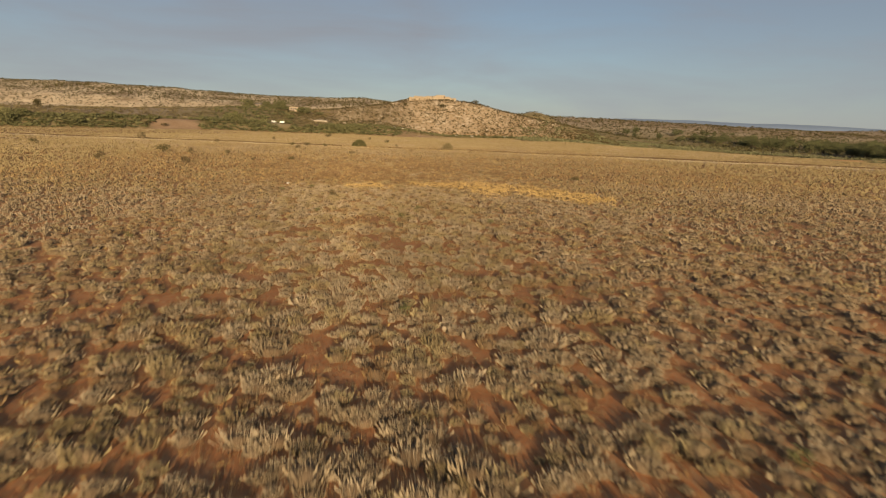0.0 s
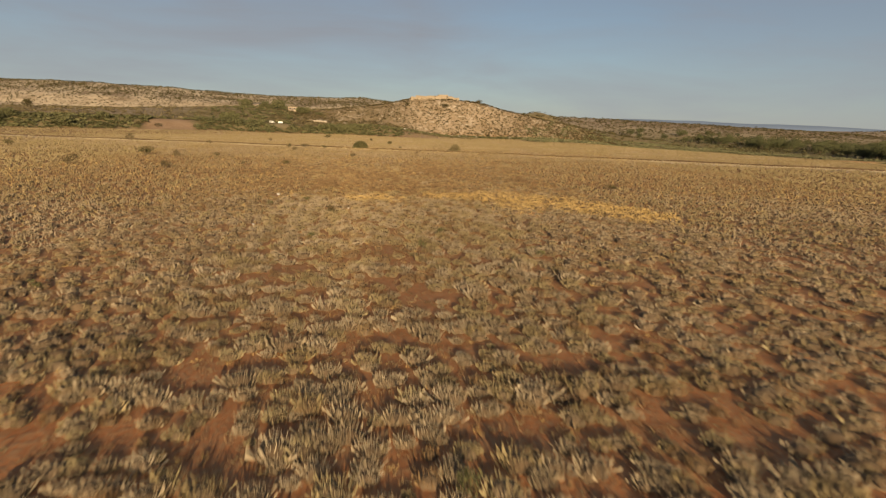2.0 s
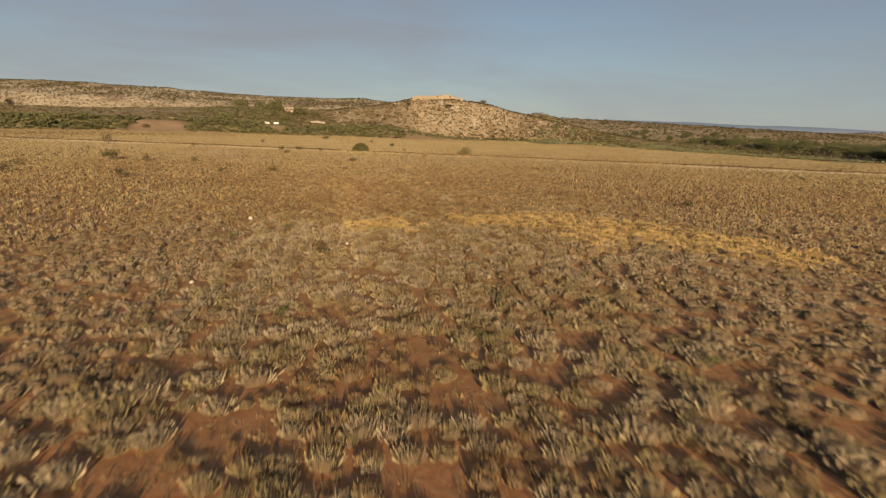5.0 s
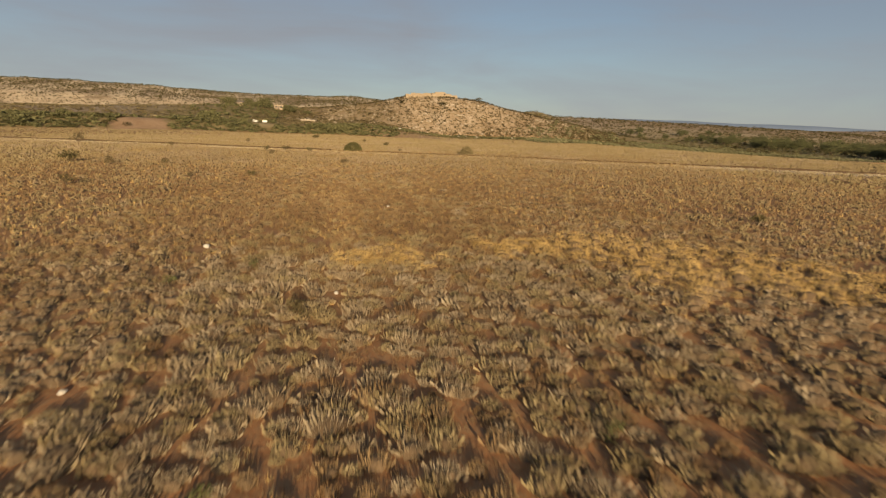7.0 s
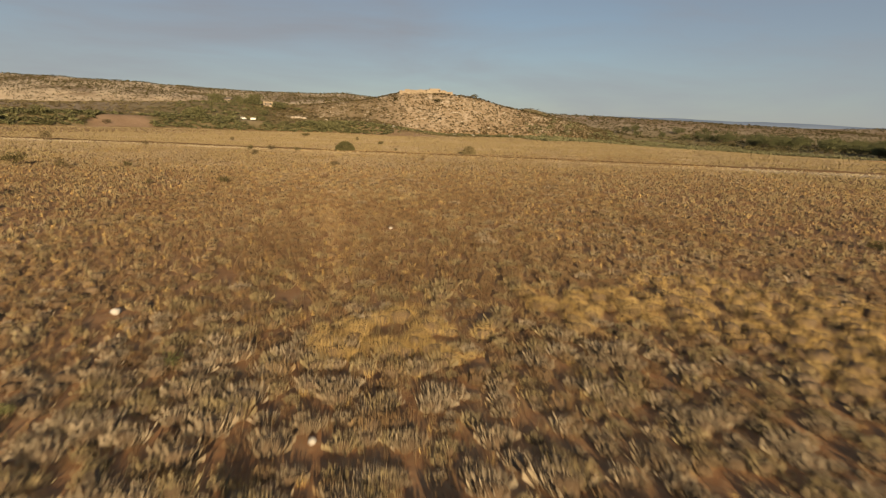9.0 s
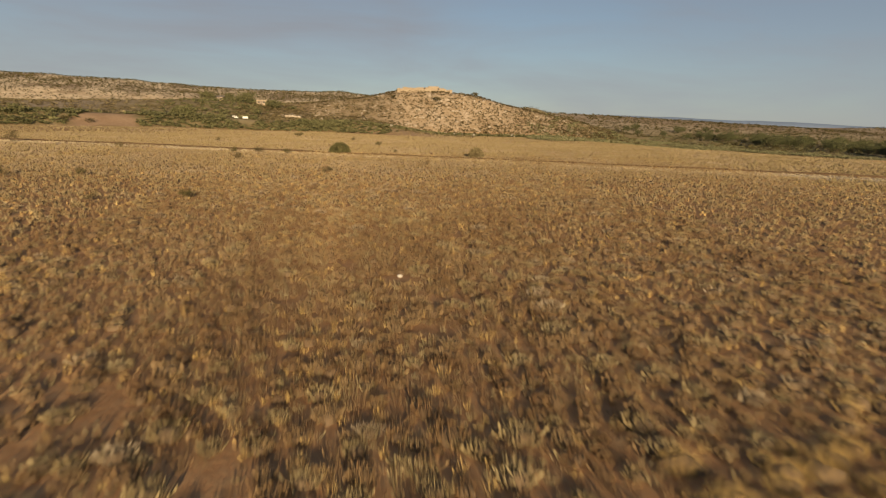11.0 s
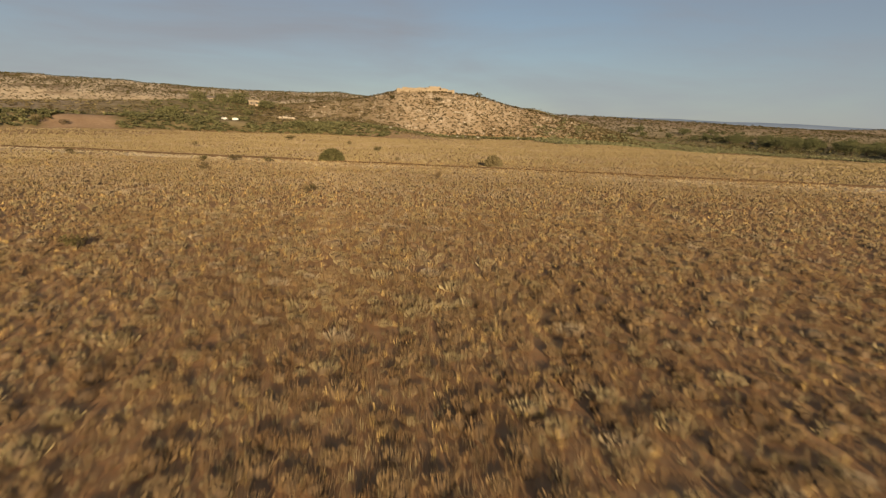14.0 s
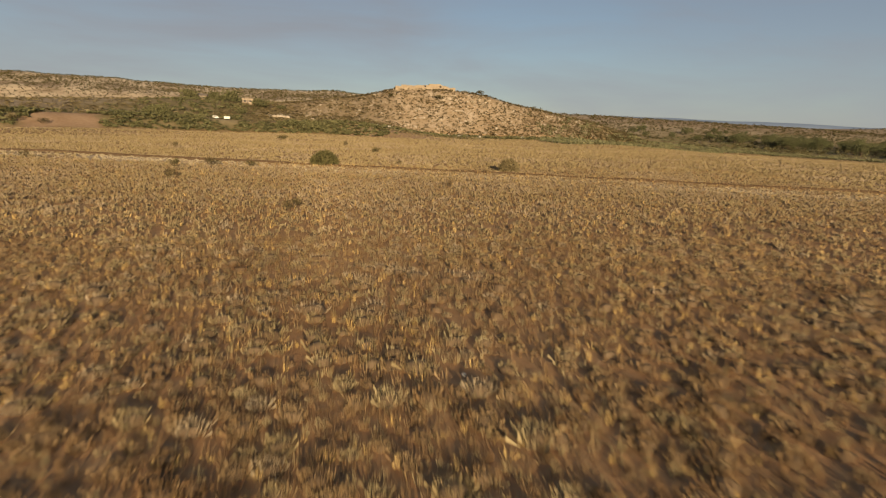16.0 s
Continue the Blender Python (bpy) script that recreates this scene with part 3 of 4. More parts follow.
# ---- foliage ----
def leaf_cloud(gen, n, rx, ry, rz, cz, size, lumps=7, flat=0.0):
    """Small leaf triangles scattered through lumps that make an uneven crown."""
    c = gen.normal(0, 1, (lumps, 3))
    c /= np.linalg.norm(c, axis=1)[:, None]
    c *= gen.uniform(0.25, 0.72, (lumps, 1))
    pick = gen.integers(0, lumps, n)
    q = gen.normal(0, 1, (n, 3))
    q /= np.linalg.norm(q, axis=1)[:, None]
    q *= gen.uniform(0.55, 1.0, (n, 1)) * gen.uniform(0.35, 0.5, lumps)[pick][:, None]
    p = (c[pick] + q) * np.array([rx, ry, rz]) + np.array([0, 0, cz])
    p[:, 2] = np.maximum(p[:, 2], flat)
    t = gen.normal(0, 1, (n, 3, 3))
    t /= np.linalg.norm(t, axis=2)[:, :, None]
    v = p[:, None, :] + t * size * gen.uniform(0.6, 1.3, (n, 1, 1))
    return v.reshape(-1, 3), np.arange(3 * n).reshape(-1, 3)


def limb(bm, a, b2, r0, r1, sides=6):
    a, b2 = Vector(a), Vector(b2)
    turn = (b2 - a).to_track_quat("Z", "Y").to_matrix()
    rings = []
    for p, r in ((a, r0), ((a + b2) / 2 + Vector((r0, -r0, 0)) * 0.5, (r0 + r1) / 2), (b2, r1)):
        rings.append([bm.verts.new(p + turn @ Vector((r * math.cos(k * 2 * math.pi / sides), r * math.sin(k * 2 * math.pi / sides), 0))) for k in range(sides)])
    for lo, hi in zip(rings, rings[1:]):
        for k in range(sides):
            bm.faces.new((lo[k], lo[(k + 1) % sides], hi[(k + 1) % sides], hi[k]))
    bm.faces.new(rings[-1])


def bush(name, seed, wide, tall, material, place, label, leaves=900, category="bush", size=0.09, lumps=9, dome=False):
    """A rounded shrub: forked stems and a crown of small leaves down to the ground."""
    gen = np.random.default_rng(seed)
    ob = empty(name, place)
    bm = bmesh.new()
    for k in range(5):
        an = gen.uniform(0, 6.28)
        limb(bm, (0.05 * math.cos(an), 0.05 * math.sin(an), -0.05), (0.3 * wide * math.cos(an), 0.3 * wide * math.sin(an), 0.62 * tall), 0.035 * tall, 0.012 * tall)
    part("stems", bm, M_BARK, ob)
    v, f = leaf_cloud(gen, leaves, wide * 0.56, wide * 0.56, tall * 0.55, tall * 0.5, size, lumps=lumps)
    if dome:
        q = gen.normal(0, 1, (leaves, 3))
        q[:, 2] = np.abs(q[:, 2])
        q *= (gen.uniform(0.78, 1.0, leaves) * (0.86 + 0.14 * gen.uniform(0, 1, 97)[gen.integers(0, 97, leaves)]) / np.linalg.norm(q, axis=1))[:, None]
        v = v.reshape(-1, 3, 3)
        v = (v - v.mean(1, keepdims=True) + (q * np.array([0.5 * wide, 0.5 * wide, 0.97 * tall]))[:, None, :]).reshape(-1, 3)
    v[:, 2] = np.maximum(v[:, 2], 0.01)
    link_mesh("crown", v, f, material, ob)
    return tagged(ob, label, category)


def on_ground(x, y, turn=0.0, sink=0.0):
    return pose(x, y, float(height(x, y)) - sink, 0, 0, turn)


def tree(name, seed, wide, tall, material, place, label, leaves=800, size=0.3, stem=0.3, category="tree"):
    """A tapered trunk, forking limbs and an uneven crown."""
    gen = np.random.default_rng(seed)
    ob = empty(name, place)
    bm = bmesh.new()
    limb(bm, (0, 0, -0.3), (0.1, 0, tall * stem), 0.045 * tall, 0.03 * tall, 8)
    for k in range(5):
        an = k * 1.257 + gen.uniform(-0.4, 0.4)
        limb(bm, (0.1, 0, tall * stem * 0.9), (0.3 * wide * math.cos(an), 0.3 * wide * math.sin(an), tall * gen.uniform(0.6, 0.8)), 0.025 * tall, 0.008 * tall)
    part("trunk", bm, M_BARK, ob)
    v, f = leaf_cloud(gen, leaves, wide * 0.55, wide * 0.55, tall * 0.5, tall * 0.52, size, lumps=20)
    link_mesh("crown", v, f, material, ob)
    return tagged(ob, label, category)


# the bushes that stand in the field
bush("bush", 11, 3.8, 1.95, M_LEAF_BUSH, on_ground(-3.6, 149.6), "rounded dark olive bush beside the dirt lane", 4200, size=0.12, lumps=30, dome=True)
bush("bush", 12, 2.8, 1.75, M_SCRUB, on_ground(17.8, 142.2, 40), "rounded dry tan-olive bush beside the dirt lane", 3200, size=0.12, lumps=28, dome=True)
bush("bush", 13, 1.9, 0.95, M_LEAF_OLIVE, on_ground(3.7, 177.5), "low olive bush in the dry field", 600)
bush("bush", 14, 1.0, 0.85, M_TWIG, on_ground(8.0, 125.0), "small brown dry bush in the grass", 500, size=0.06)
DRY = [(-67.1, 126.8, 2.2, 1.0), (-40.5, 94.1, 1.3, 0.6), (-36.6, 84.4, 1.7, 0.8), (-35.3, 105.5, 2.6, 1.3), (-30.3, 103.8, 1.2, 0.9), (-24.4, 81.4, 1.5, 0.8),
       (-24.9, 106.0, 1.0, 0.6), (-61.2, 165.5, 2.5, 1.6), (-17.4, 89.7, 0.8, 0.45), (-11.9, 91.0, 1.3, 0.6), (-4.0, 111.5, 0.7, 0.5), (-38.1, 151.3, 1.4, 0.8),
       (-18.7, 141.0, 1.4, 0.9), (-16.1, 130.2, 1.5, 0.7), (-15.8, 144.9, 2.0, 0.8), (-11.4, 144.2, 1.6, 0.7), (-1.6, 204.2, 1.3, 0.8), (-29.4, 180.3, 1.3, 0.9),
       (-17.4, 228.3, 3.0, 1.2), (5.8, 153.0, 0.9, 0.5), (-3.6, 112.6, 0.9, 0.5), (-93.5, 258.5, 4.2, 1.6), (-88.0, 262.5, 3.6, 1.3), (-98.0, 262.0, 3.0, 1.4), (23.5, 64.5, 1.1, 0.55), (-2.6, 47.3, 0.7, 0.5)]
first = {}
for k, (x, y, wide, tall) in enumerate(DRY):
    kind = k % 3
    if kind not in first:
        first[kind] = tagged(bush("dry_bush", 40 + k, 1.6, 0.8, M_LEAF_BROWN if kind else M_LEAF_OLIVE, on_ground(x, y), "low brown dry bush among the grass", 420, size=0.07), group="dry bushes in the field")
        first[kind].scale = (wide / 1.45, wide / 1.45, tall / 0.62)
    else:
        ob = copy_thing(first[kind], on_ground(x, y, 47 * k))
        ob.scale = (wide / 1.45, wide / 1.45, tall / 0.62)

# green weeds among the tufts
WEEDS = [(2.6, 36.7), (7.9, 34.8), (-3.1, 38.9), (1.8, 17.1), (8.7, 8.2), (-4.8, 53.0), (-11.2, 29.4), (-7.2, 51.0), (3.7, 40.3)]
for k, (x, y) in enumerate(WEEDS):
    if k == 0:
        weed = tagged(bush("green_weed", 71, 0.6, 0.38, M_WEED, on_ground(x, y), "small green weed among dry tufts", 260, "weed", 0.035, 6), group="green weeds")
    else:
        copy_thing(weed, on_ground(x, y, 61 * k))


# ---- rocks ----
def rock_mesh(gen, n_lat=4, n_lon=7):
    v = []
    for i in range(n_lat + 1):
        ph = math.pi * i / n_lat
        for j in range(n_lon):
            th = 2 * math.pi * j / n_lon
            r = gen.uniform(0.72, 1.15)
            v.append((r * math.sin(ph) * math.cos(th), r * math.sin(ph) * math.sin(th), r * math.cos(ph)))
    f = [(i * n_lon + j, i * n_lon + (j + 1) % n_lon, (i + 1) * n_lon + (j + 1) % n_lon, (i + 1) * n_lon + j) for i in range(n_lat) for j in range(n_lon)]
    return np.array(v), np.array(f)


grock = np.random.default_rng(3)
for k, (x, y, r) in enumerate(STONES):
    v, f = rock_mesh(grock)
    v = v * np.array([1.25, 1.0, 0.8]) * r
    ob = link_mesh("white_stone", v, f, M_WHITE_ROCK)
    ob.matrix_basis = pose(x, y, float(height(x, y)) + 0.55 * r, 0, 0, 30 * k)
    tagged(ob, "small white stone lying among the grass", "stone", "white stones")

for k in range(26):
    x = grock.uniform(38, 72) if k % 3 else grock.uniform(8, 100)
    y = foot_y(x) + grock.uniform(-7, 5)
    r = grock.uniform(0.5, 0.95)
    v, f = rock_mesh(grock)
    ob = link_mesh("boulder", v * np.array([1.3, 1, 0.7]) * r, f, M_WHITE_ROCK)
    ob.matrix_basis = pose(x, y, float(height(x, y)) + 0.55 * r, 0, 0, grock.uniform(0, 360))
    tagged(ob, "white limestone boulder at the foot of the hill", "boulder", "boulders at the hill foot")

vs, fs, count = [], [], 0
for k in range(1300):
    x = grock.uniform(-25, 118)
    y = foot_y(x) + (crest_y(x) - foot_y(x)) * grock.uniform(0.05, 1.0)
    if fbm(np.array([x / 14]), np.array([y / 6]), 91)[0] < 0.40:
        continue
    r = grock.uniform(0.16, 0.42) * (1.9 if grock.random() < 0.12 else 1)
    v, f = rock_mesh(grock, 3, 6)
    v = v * np.array([1.4, 1, 0.8]) * r + np.array([x, y, float(height(x, y)) + 0.1 * r])
    vs.append(v)
    fs.append(f + count)
    count += len(v)
tagged(link_mesh("hill_rocks", np.concatenate(vs), np.concatenate(fs), M_STONE), "pale limestone rubble strewn over the hillside", "rocks", kind="stuff")


# pale rock faces on the hill and on the bank at its foot
for x, y, r, n in ((47.0, 339.0, 0.8, 4), (44.0, 341.0, 0.6, 3), (30.0, 336.0, 0.7, 3), (-31.0, 352.0, 1.3, 5)):
    outcrop = empty("rock_outcrop", on_ground(x, y))
    for k in range(n):
        v, f = rock_mesh(grock)
        v = v * np.array([1.3, 0.9, 0.8]) * r * grock.uniform(0.6, 1.1)
        ox = (k - n / 2) * r * 1.1
        rock = link_mesh("rock", v, f, M_STONE, outcrop)
        rock.location = (ox, grock.uniform(-0.5, 0.5), float(height(x + ox, y)) - float(height(x, y)) + 0.3 * r)
    tagged(outcrop, "pale limestone outcrop on the hillside", "outcrop", "rock outcrops")


# ---- shrubs on the slopes: one mesh for each belt ----
def shrub_belt(name, seed, xs, ys, wide, tall, leaves, material, label, category="shrubs"):
    gen = np.random.default_rng(seed)
    moulds = [leaf_cloud(gen, leaves, 0.58, 0.58, 0.5, 0.4, 0.27, lumps=7) for _ in range(14)]
    n = len(xs)
    w, h, an = gen.uniform(*wide, n), gen.uniform(*tall, n), gen.uniform(0, 6.28, n)
    zs, vs, fs, count = height(xs, ys), [], [], 0
    for k, (v, f) in enumerate(moulds):
        c, s = np.cos(an[k::14])[:, None], np.sin(an[k::14])[:, None]
        q = np.stack([(v[:, 0] * c - v[:, 1] * s) * w[k::14, None] + xs[k::14, None], (v[:, 0] * s + v[:, 1] * c) * w[k::14, None] + ys[k::14, None],
                      v[:, 2] * h[k::14, None] + zs[k::14, None]], -1)
        vs.append(q.reshape(-1, 3))
        fs.append((f[None] + len(v) * np.arange(len(q))[:, None, None]).reshape(-1, 3) + count)
        count += len(vs[-1])
    return tagged(link_mesh(name, np.concatenate(vs), np.concatenate(fs), material), label, category, kind="stuff")


def scatter(seed, n, x0, x1, y0, y1, test):
    gen = np.random.default_rng(seed)
    x, y = gen.uniform(x0, x1, n), gen.uniform(y0, y1, n)
    q = test(x, y, gen.uniform(0, 1, n))
    return x[q], y[q]


x, y = scatter(101, 27000, -60, 150, 316, 400, lambda x, y, r: (y > foot_y(x) - 3) & (y < crest_y(x) + 25) & (r < (0.44 + 0.8 * (fbm(x / 9, y / 9, 51) - 0.35) + 0.3 * (1 - smoothstep(0, 5, height(x, y)))) * (0.32 + 0.68 * smoothstep(-5, 30, x)) * (1 + 0.3 * smoothstep(25, 45, x))) & (x > -60 + 0.3 * (400 - y)))
shrub_belt("hill_shrubs", 1, x, y, (0.8, 2.0), (0.6, 1.2), 12, M_LEAF_BROWN, "olive-brown desert shrubs dotting the stony hill")
x, y = scatter(102, 21000, -420, 110, 425, 640, lambda x, y, r: (np.abs(x) < 0.8 * y) & (r < 0.35 + 0.9 * (fbm(x / 25, y / 25, 52) - 0.35) + 0.6 * smoothstep(535, 560, y) + 0.12 * smoothstep(488, 500, y) * (1 - smoothstep(530, 540, y))))
shrub_belt("ridge_shrubs", 2, x, y, (1.0, 2.6), (0.8, 1.6), 10, M_LEAF_OLIVE, "olive shrubs and junipers scattered along the ridge")
x, y = scatter(103, 26000, 90, 960, 400, 920, lambda x, y, r: (y > edge_y(x) + 50) & (x < 1.05 * y + 40) & (r < 0.25 + 1.1 * (fbm(x / 30, y / 30, 53) - 0.3)))
shrub_belt("valley_shrubs", 3, x, y, (2.2, 5.5), (1.1, 2.4), 9, M_LEAF_OLIVE, "olive-brown shrubs on the low hills across the valley")
def off_clay(x, y):
    return np.hypot((x + 87 + 0.25 * (y - 275)) / 11, (y - edge_y(x) - 5) / 14) > 1


x, y = scatter(104, 15000, -260, 20, 225, 440, lambda x, y, r: (y > edge_y(x) + 1) & (x > -0.78 * y) & off_clay(x, y) & (y < foot_y(x) + 70) & (r < (0.15 + 1.2 * (fbm(x / 14, y / 14, 54) - 0.22)) * (1 - (1 - smoothstep(-98, -72, x)) * smoothstep(15, 24, y - edge_y(x))) * (1 - 0.45 * smoothstep(18, 30, y - edge_y(x)))))
x2, y2 = scatter(106, 4200, -230, 130, -3, 16, lambda x, y, r: (np.abs(x + 84) > 7 + 3 * r) & (r < 0.35 + 1.3 * (fbm(x / 14, y / 14, 56) - 0.25)))
x, y = np.concatenate([x, x2]), np.concatenate([y, np.where(x2 < 12, y2 + 4 + edge_y(x2), np.maximum(edge_y(x2) + 3, foot_y(x2) - 9 + 0.8 * y2))])
open_road = (np.hypot((x + 50) * 0.8, y - 313) > 6) & ((x < 12) | (vnoise(x * 3.1, y * 3.7, 5) < 0.5)) & ((x < -44) | (y < np.where(x > -12, foot_y(x) + 3, edge_y(x) + 6 + 9 * vnoise(x / 9, y / 9, 6))))
x, y = x[open_road], y[open_road]
shrub_belt("thicket_shrubs", 4, x, y, (1.4, 3.4), (0.8, 1.7), 30, M_LEAF_GREEN, "dense green mesquite scrub beyond the field")
x, y = scatter(105, 20000, 80, 540, 160, 690, lambda x, y, r: (y > edge_y(x) + 2) & (y < edge_y(x - 90) + 200) & (x < 1.05 * y + 40) & (r < 0.25 + 1.0 * (fbm(x / 16, y / 16, 55) - 0.3)))
x2, y2 = scatter(107, 15000, 70, 300, -1, 70, lambda x, y, r: r < 0.5 + 1.2 * (fbm(x / 10, y / 10, 57) - 0.3) - y / 110)
x, y = np.concatenate([x, x2]), np.concatenate([y, y2 + edge_y(x2)])
shrub_belt("bank_weeds", 5, x, y, (1.4, 3.4), (0.8, 1.9), 12, M_LEAF_PALE, "pale green weeds and brush below the field edge")

x, y = scatter(108, 15000, -280, -20, 240, 470, lambda x, y, r: (y > edge_y(x) + 17) & off_clay(x, y) & (x > -0.78 * y) & (r < (1 - 0.75 * smoothstep(-95, -65, x)) * (0.85 + fbm(x / 12, y / 12, 58) - 0.5)))
x2, y2 = scatter(109, 9000, -58, 48, 285, 405, lambda x, y, r: (y > edge_y(x) + 10) & (r < 0.25 + 0.8 * fbm(x / 8, y / 8, 59)) & ((x < 22 - 0.3 * (y - 325)) | (y < foot_y(x) + 5)) & (y > foot_y(x) - 28))
x, y = np.concatenate([x, x2]), np.concatenate([y, y2])
shrub_belt("meadow_scrub", 6, x, y, (1.6, 3.4), (0.5, 1.0), 8, M_SCRUB, "low tan dry scrub on the slope behind the thicket")

# mesquite clumps at the field's west edge
gt = np.random.default_rng(17)
moulds = []
for k in range(46):
    if k < 26:
        x = gt.uniform(-190, -97)
        y = edge_y(x) + gt.uniform(2, 13)
    else:
        x = gt.uniform(-72, -5)
        y = edge_y(x) + (gt.uniform(3, 60) if x < -46 else gt.uniform(2, 8))
    if math.hypot(x + 50, y - 308) < 15:
        continue
    place = on_ground(x, float(y), 37 * k)
    grow = gt.uniform(0.7, 1.25)
    if len(moulds) < 4:
        ob = tagged(tree("mesquite_tree", 200 + k, 6.0, 3.4, M_LEAF_GREEN, place, "spreading dark green mesquite beyond the field", 700, 0.4, 0.15), group="mesquite thicket")
        moulds.append(ob)
    else:
        ob = copy_thing(moulds[k % 4], place)
    ob.scale = (grow, grow, grow)

# cottonwoods along the river on the low ground
moulds = []
for k in range(150):
    if k < 95:
        x = gt.uniform(320, 445)
        y = gt.uniform(330, 570)
    elif k < 120:
        x = gt.uniform(260, 420)
        y = gt.uniform(560, 660)
    else:
        x = gt.uniform(325, 380)
        y = gt.uniform(320, 390)
    if x > 1.05 * y + 40:
        continue
    place = on_ground(x, float(y), 53 * k)
    grow = gt.uniform(0.6, 1.0) * (0.75 if 95 <= k < 120 else 1.0)
    if len(moulds) < 4:
        ob = tagged(tree("cottonwood_tree", 300 + k, 15.0, 11.5, M_LEAF_TREE, place, "dark green cottonwood in the river belt", 1700, 0.5, 0.1), group="river trees")
        moulds.append(ob)
    else:
        ob = copy_thing(moulds[k % 4], place)
    ob.scale = (grow, grow, grow)

tree("juniper_tree", 401, 4.0, 5.2, M_LEAF_OLIVE, on_ground(-159, 305), "dark lone juniper on the slope beyond the field", 700, 0.3, 0.12)
tree("juniper_tree", 402, 3.0, 2.6, M_LEAF_OLIVE, on_ground(17.0, 350), "small dark juniper beside the ruin", 400, 0.2, 0.15)
tree("juniper_tree", 403, 4.6, 2.3, M_LEAF_OLIVE, on_ground(57.5, 349), "dark juniper on the hill's shoulder", 500, 0.22, 0.12)
tree("juniper_tree", 404, 5.0, 2.6, M_LEAF_OLIVE, on_ground(38, 345), "dark juniper below the ruin wall", 500, 0.22, 0.12)
moulds = None
for k, (x, y, grow, rise) in enumerate([(-57.5, 376, 1.08, 1.0), (-44.2, 378, 1.0, 0.72), (-80, 392, 0.95, 0.95), (-69, 394, 0.7, 0.9), (-62.5, 380, 0.6, 0.75), (-35, 381, 0.6, 0.55)]):
    if moulds is None:
        moulds = tagged(tree("shade_tree", 500, 10.8, 6.9, M_LEAF_GREEN, on_ground(x, y), "rounded olive shade tree near the houses", 1300, 0.5, 0.12), group="trees by the houses")
    else:
        ob = copy_thing(moulds, on_ground(x, y, 80 * k))
        ob.scale = (grow, grow, grow * rise)


# ---- buildings ----
def block(bm, x0, y0, z0, x1, y1, z1, jitter=0.0, gen=None):
    """A box with slightly uneven corners."""
    vs = []
    for z in (z0, z1):
        for x, y in ((x0, y0), (x1, y0), (x1, y1), (x0, y1)):
            j = gen.normal(0, jitter, 3) if gen is not None else (0, 0, 0)
            vs.append(bm.verts.new((x + j[0], y + j[1], z + j[2])))
    for q in ((3, 2, 1, 0), (4, 5, 6, 7), (0, 1, 5, 4), (1, 2, 6, 5), (2, 3, 7, 6), (3, 0, 4, 7)):
        bm.faces.new([vs[i] for i in q])


def ragged_wall(x0, x1, y, z0, z1, thick, gen, step=1.2, along="x"):
    """A ruined masonry wall, one slab with a worn, stepping top."""
    bm = bmesh.new()
    n = max(2, int((x1 - x0) / step))
    prev, rows = z1, []
    for k in range(n):
        prev = z1 + 0.35 * (gen.random() - 0.5) + 0.4 * (prev - z1)
        for a in (x0 + (x1 - x0) * k / n + 0.02, x0 + (x1 - x0) * (k + 1) / n - 0.02):
            ring = []
            for off, z in ((0, z0), (0, prev + gen.normal(0, 0.04)), (thick, prev + gen.normal(0, 0.04)), (thick, z0)):
                w = y + off + gen.normal(0, 0.03)
                ring.append(bm.verts.new((a, w, z) if along == "x" else (w, a, z)))
            rows.append(ring)
    for lo, hi in zip(rows, rows[1:]):
        for m in range(4):
            bm.faces.new((lo[m], lo[(m + 1) % 4], hi[(m + 1) % 4], hi[m]))
    bm.faces.new(rows[0])
    bm.faces.new(rows[-1])
    bmesh.ops.recalc_face_normals(bm, faces=bm.faces)
    return bm


gr = np.random.default_rng(23)
ruin = empty("ruined_pueblo", pose(0, 0, 0))
for x0, x1, y, low, top in ((19, 46.5, 351.5, 18.0, 20.9), (22, 44, 355.5, 19.0, 21.6), (29, 43.5, 359, 19.5, 22.1), (45, 52, 351, 17.0, 19.3)):
    part("wall", ragged_wall(x0, x1, y, low - 3, top, 0.7, gr), M_MASONRY, ruin)
for x, deep, low, top in ((19, 8, 18, 20.7), (26, 9, 18, 21.2), (33, 11, 18, 21.8), (40, 11, 18, 22.0), (46, 8, 17.5, 20.4)):
    bm = ragged_wall(352.3, 351.5 + deep, x, low - 3, top, 0.7, gr, along="y")
    part("wall", bm, M_MASONRY, ruin)
bm = bmesh.new()
block(bm, 35.5, 359.8, 16, 41, 363, 22.9, 0.05, gr)
part("tower", bm, M_MASONRY, ruin, "square stone tower room at the top")
tagged(ruin, "tan stone walls of a ruined pueblo on the hilltop", "ruin")


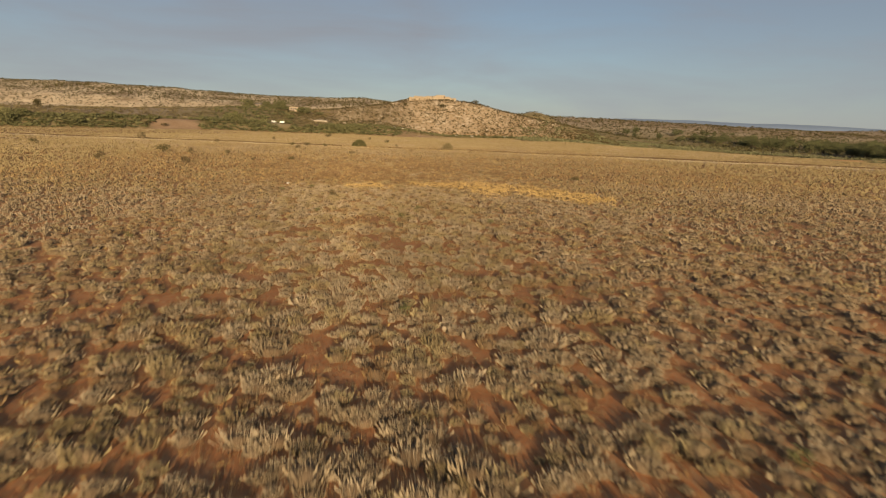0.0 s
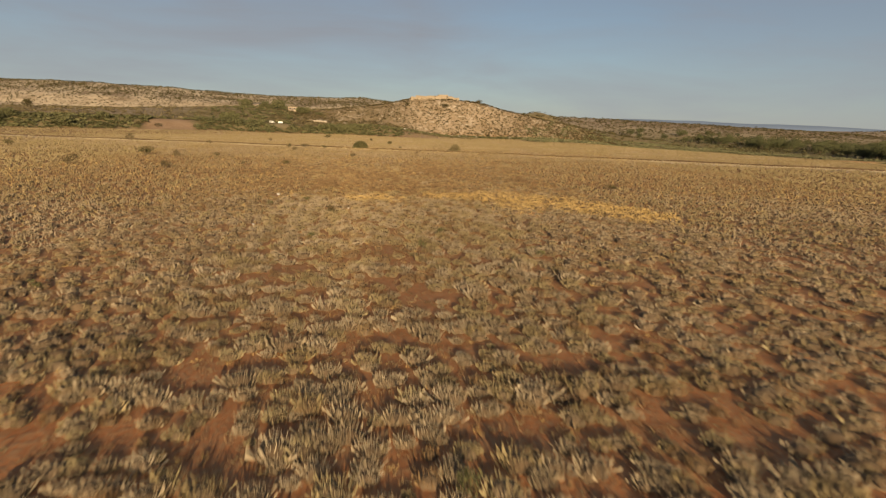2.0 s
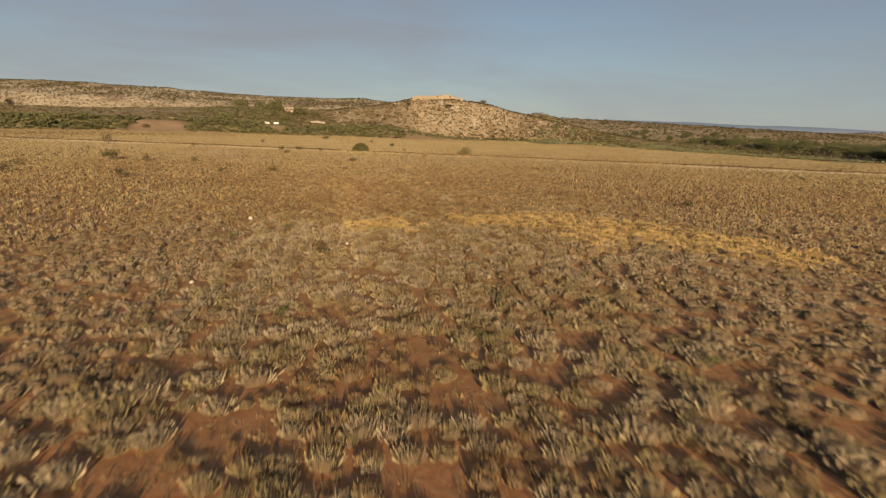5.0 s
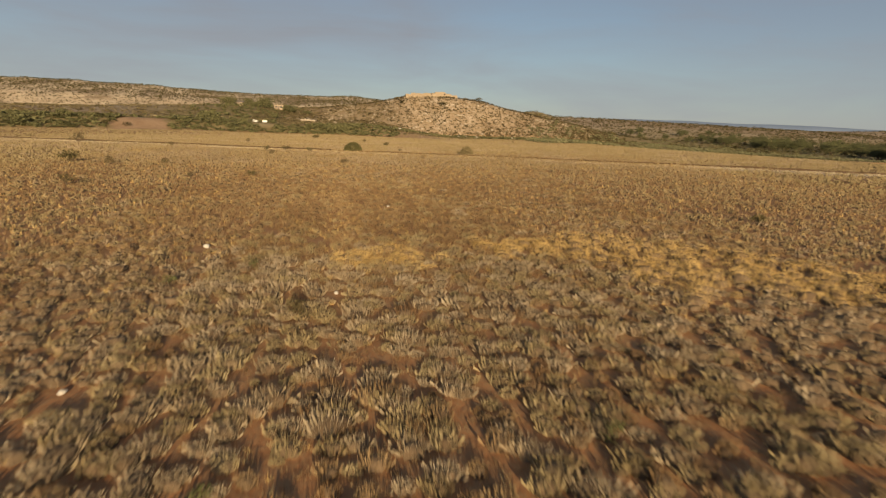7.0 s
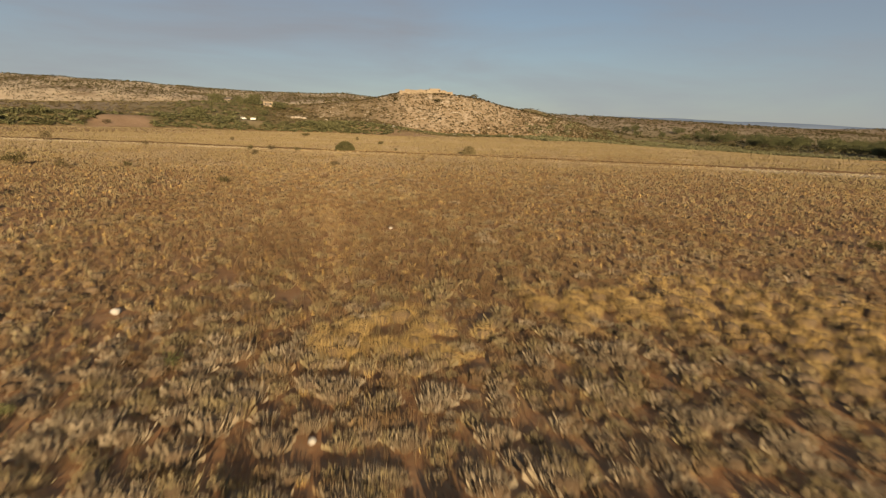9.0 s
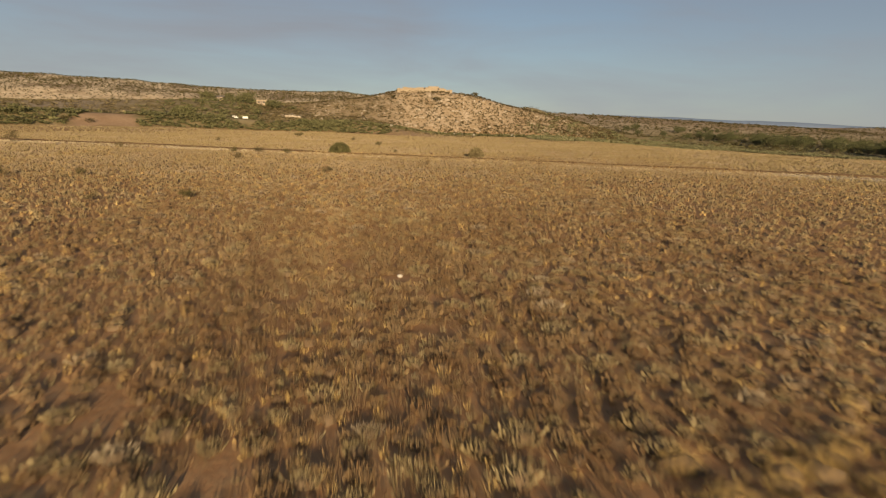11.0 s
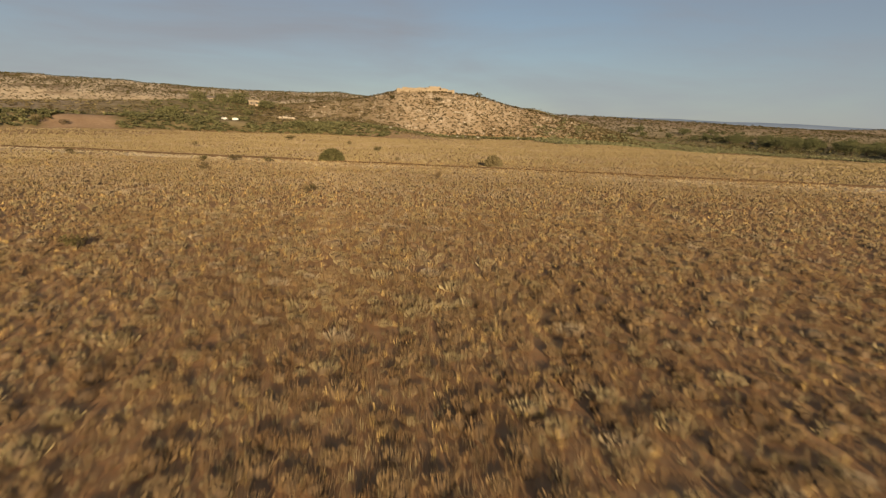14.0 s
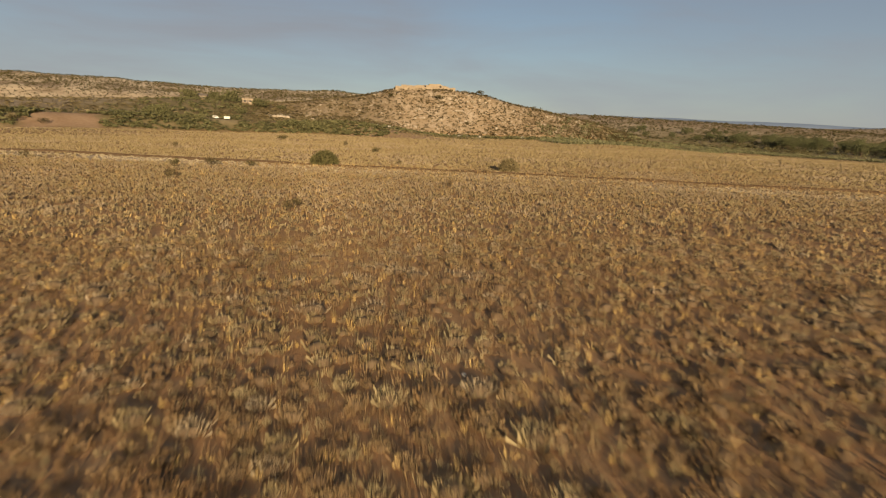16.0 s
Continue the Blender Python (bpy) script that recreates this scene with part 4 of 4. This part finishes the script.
def house(name, x, y, wide, deep, tall, turn, label, flat=False):
    ob = empty(name, on_ground(x, y, turn, 0.2))
    bm = bmesh.new()
    block(bm, -wide / 2, -deep / 2, -0.8, wide / 2, deep / 2, tall)
    part("wall", bm, M_STUCCO, ob)
    bm = bmesh.new()
    if flat:
        block(bm, -wide / 2 - 0.15, -deep / 2 - 0.15, tall + 0.004, wide / 2 + 0.15, deep / 2 + 0.15, tall + 0.3)
    else:
        vs = [bm.verts.new(p) for p in ((-wide / 2 - 0.3, -deep / 2 - 0.3, tall), (wide / 2 + 0.3, -deep / 2 - 0.3, tall), (wide / 2 + 0.3, deep / 2 + 0.3, tall), (-wide / 2 - 0.3, deep / 2 + 0.3, tall),
                                        (-wide / 2 - 0.3, 0, tall + 1.1), (wide / 2 + 0.3, 0, tall + 1.1))]
        for q in ((0, 1, 5, 4), (2, 3, 4, 5), (0, 4, 3), (1, 2, 5), (3, 2, 1, 0)):
            bm.faces.new([vs[i] for i in q])
    part("roof", bm, M_ROOF if not flat else M_STUCCO, ob)
    for k in range(2):
        bm = bmesh.new()
        cx = (-0.24 + 0.48 * k) * wide
        block(bm, cx - 0.5, -deep / 2 - 0.04, tall * 0.42, cx + 0.5, -deep / 2 + 0.05, tall * 0.78)
        part("window", bm, M_DARK, ob)
    bm = bmesh.new()
    block(bm, -0.45, -deep / 2 - 0.04, -0.2, 0.45, -deep / 2 + 0.05, 2.0)
    part("door", bm, M_ROOF, ob)
    return tagged(ob, label, "house")


house("house", -51.2, 384, 5.2, 4, 2.3, 10, "pale flat-roofed stucco house among shade trees", True)
house("house", -74.6, 396, 4.6, 4.5, 2.1, -8, "low pale house with a grey pitched roof")


def van(place):
    ob = empty("van", place)
    bm = bmesh.new()
    prof = [(-1.9, 0.4), (1.9, 0.4), (1.95, 0.95), (1.2, 1.15), (0.75, 1.85), (-1.85, 1.9), (-1.95, 1.0)]
    a = [bm.verts.new((x, -0.85, z)) for x, z in prof]
    b2 = [bm.verts.new((x, 0.85, z)) for x, z in prof]
    bm.faces.new(a)
    bm.faces.new(b2[::-1])
    for k in range(len(prof)):
        m = (k + 1) % len(prof)
        bm.faces.new((a[m], a[k], b2[k], b2[m]))
    bmesh.ops.recalc_face_normals(bm, faces=bm.faces)
    part("body", bm, M_PAINT, ob)
    for x0, x1 in ((-1.5, -0.5), (-0.4, 0.65)):
        bm = bmesh.new()
        block(bm, x0, -0.87, 1.2, x1, -0.84, 1.65)
        part("window", bm, M_DARK, ob)
    for x in (-1.2, 1.2):
        for y in (-0.8, 0.8):
            bm = bmesh.new()
            bmesh.ops.create_cone(bm, cap_ends=True, segments=14, radius1=0.36, radius2=0.36, depth=0.24, matrix=pose(x, y, 0.36, 90, 0, 0))
            part("wheel", bm, M_TYRE, ob, "black rubber wheel")
    ob.scale = (0.6, 0.6, 0.6)
    return tagged(ob, "white van parked on the road beyond the field", "van")


van(on_ground(-52.2, 318, 5))
trailer = empty("trailer", on_ground(-47.9, 317, 3))
bm = bmesh.new()
block(bm, -1.9, -0.9, 0.5, 1.9, 0.9, 2.0)
bmesh.ops.bevel(bm, geom=bm.edges[:], offset=0.1, segments=2, affect="EDGES")
part("body", bm, M_PAINT, trailer)
for x in (-0.6, 0.6):
    bm = bmesh.new()
    bmesh.ops.create_cone(bm, cap_ends=True, segments=14, radius1=0.34, radius2=0.34, depth=1.7, matrix=pose(x, 0, 0.34, 90, 0, 0))
    part("wheel", bm, M_TYRE, trailer)
trailer.scale = (0.58, 0.58, 0.58)
tagged(trailer, "white box trailer parked on the road beyond the field", "trailer")

# a short wire fence by the road
fence = empty("fence", on_ground(-58, 312.5))
for k in range(9):
    x = -62 + 1.1 * k
    bm = bmesh.new()
    limb(bm, (x + 58, 0, float(height(x, 312.5)) - float(height(-58, 312.5)) - 0.3), (x + 58, 0.05, float(height(x, 312.5)) - float(height(-58, 312.5)) + 1.15), 0.09, 0.075)
    part("post", bm, M_BARK, fence)
for z in (0.5, 0.95):
    bm = bmesh.new()
    for k in range(8):
        x = -62 + 1.1 * k
        a0, a1 = (float(height(q, 312.5)) - float(height(-58, 312.5)) + z for q in (x, x + 1.1))
        limb(bm, (x + 58, -0.03, a0), (x + 59.1, -0.03, a1), 0.008, 0.008, 4)
    part("wire", bm, M_ROOF, fence)
tagged(fence, "weathered post and wire fence beside the road", "fence")
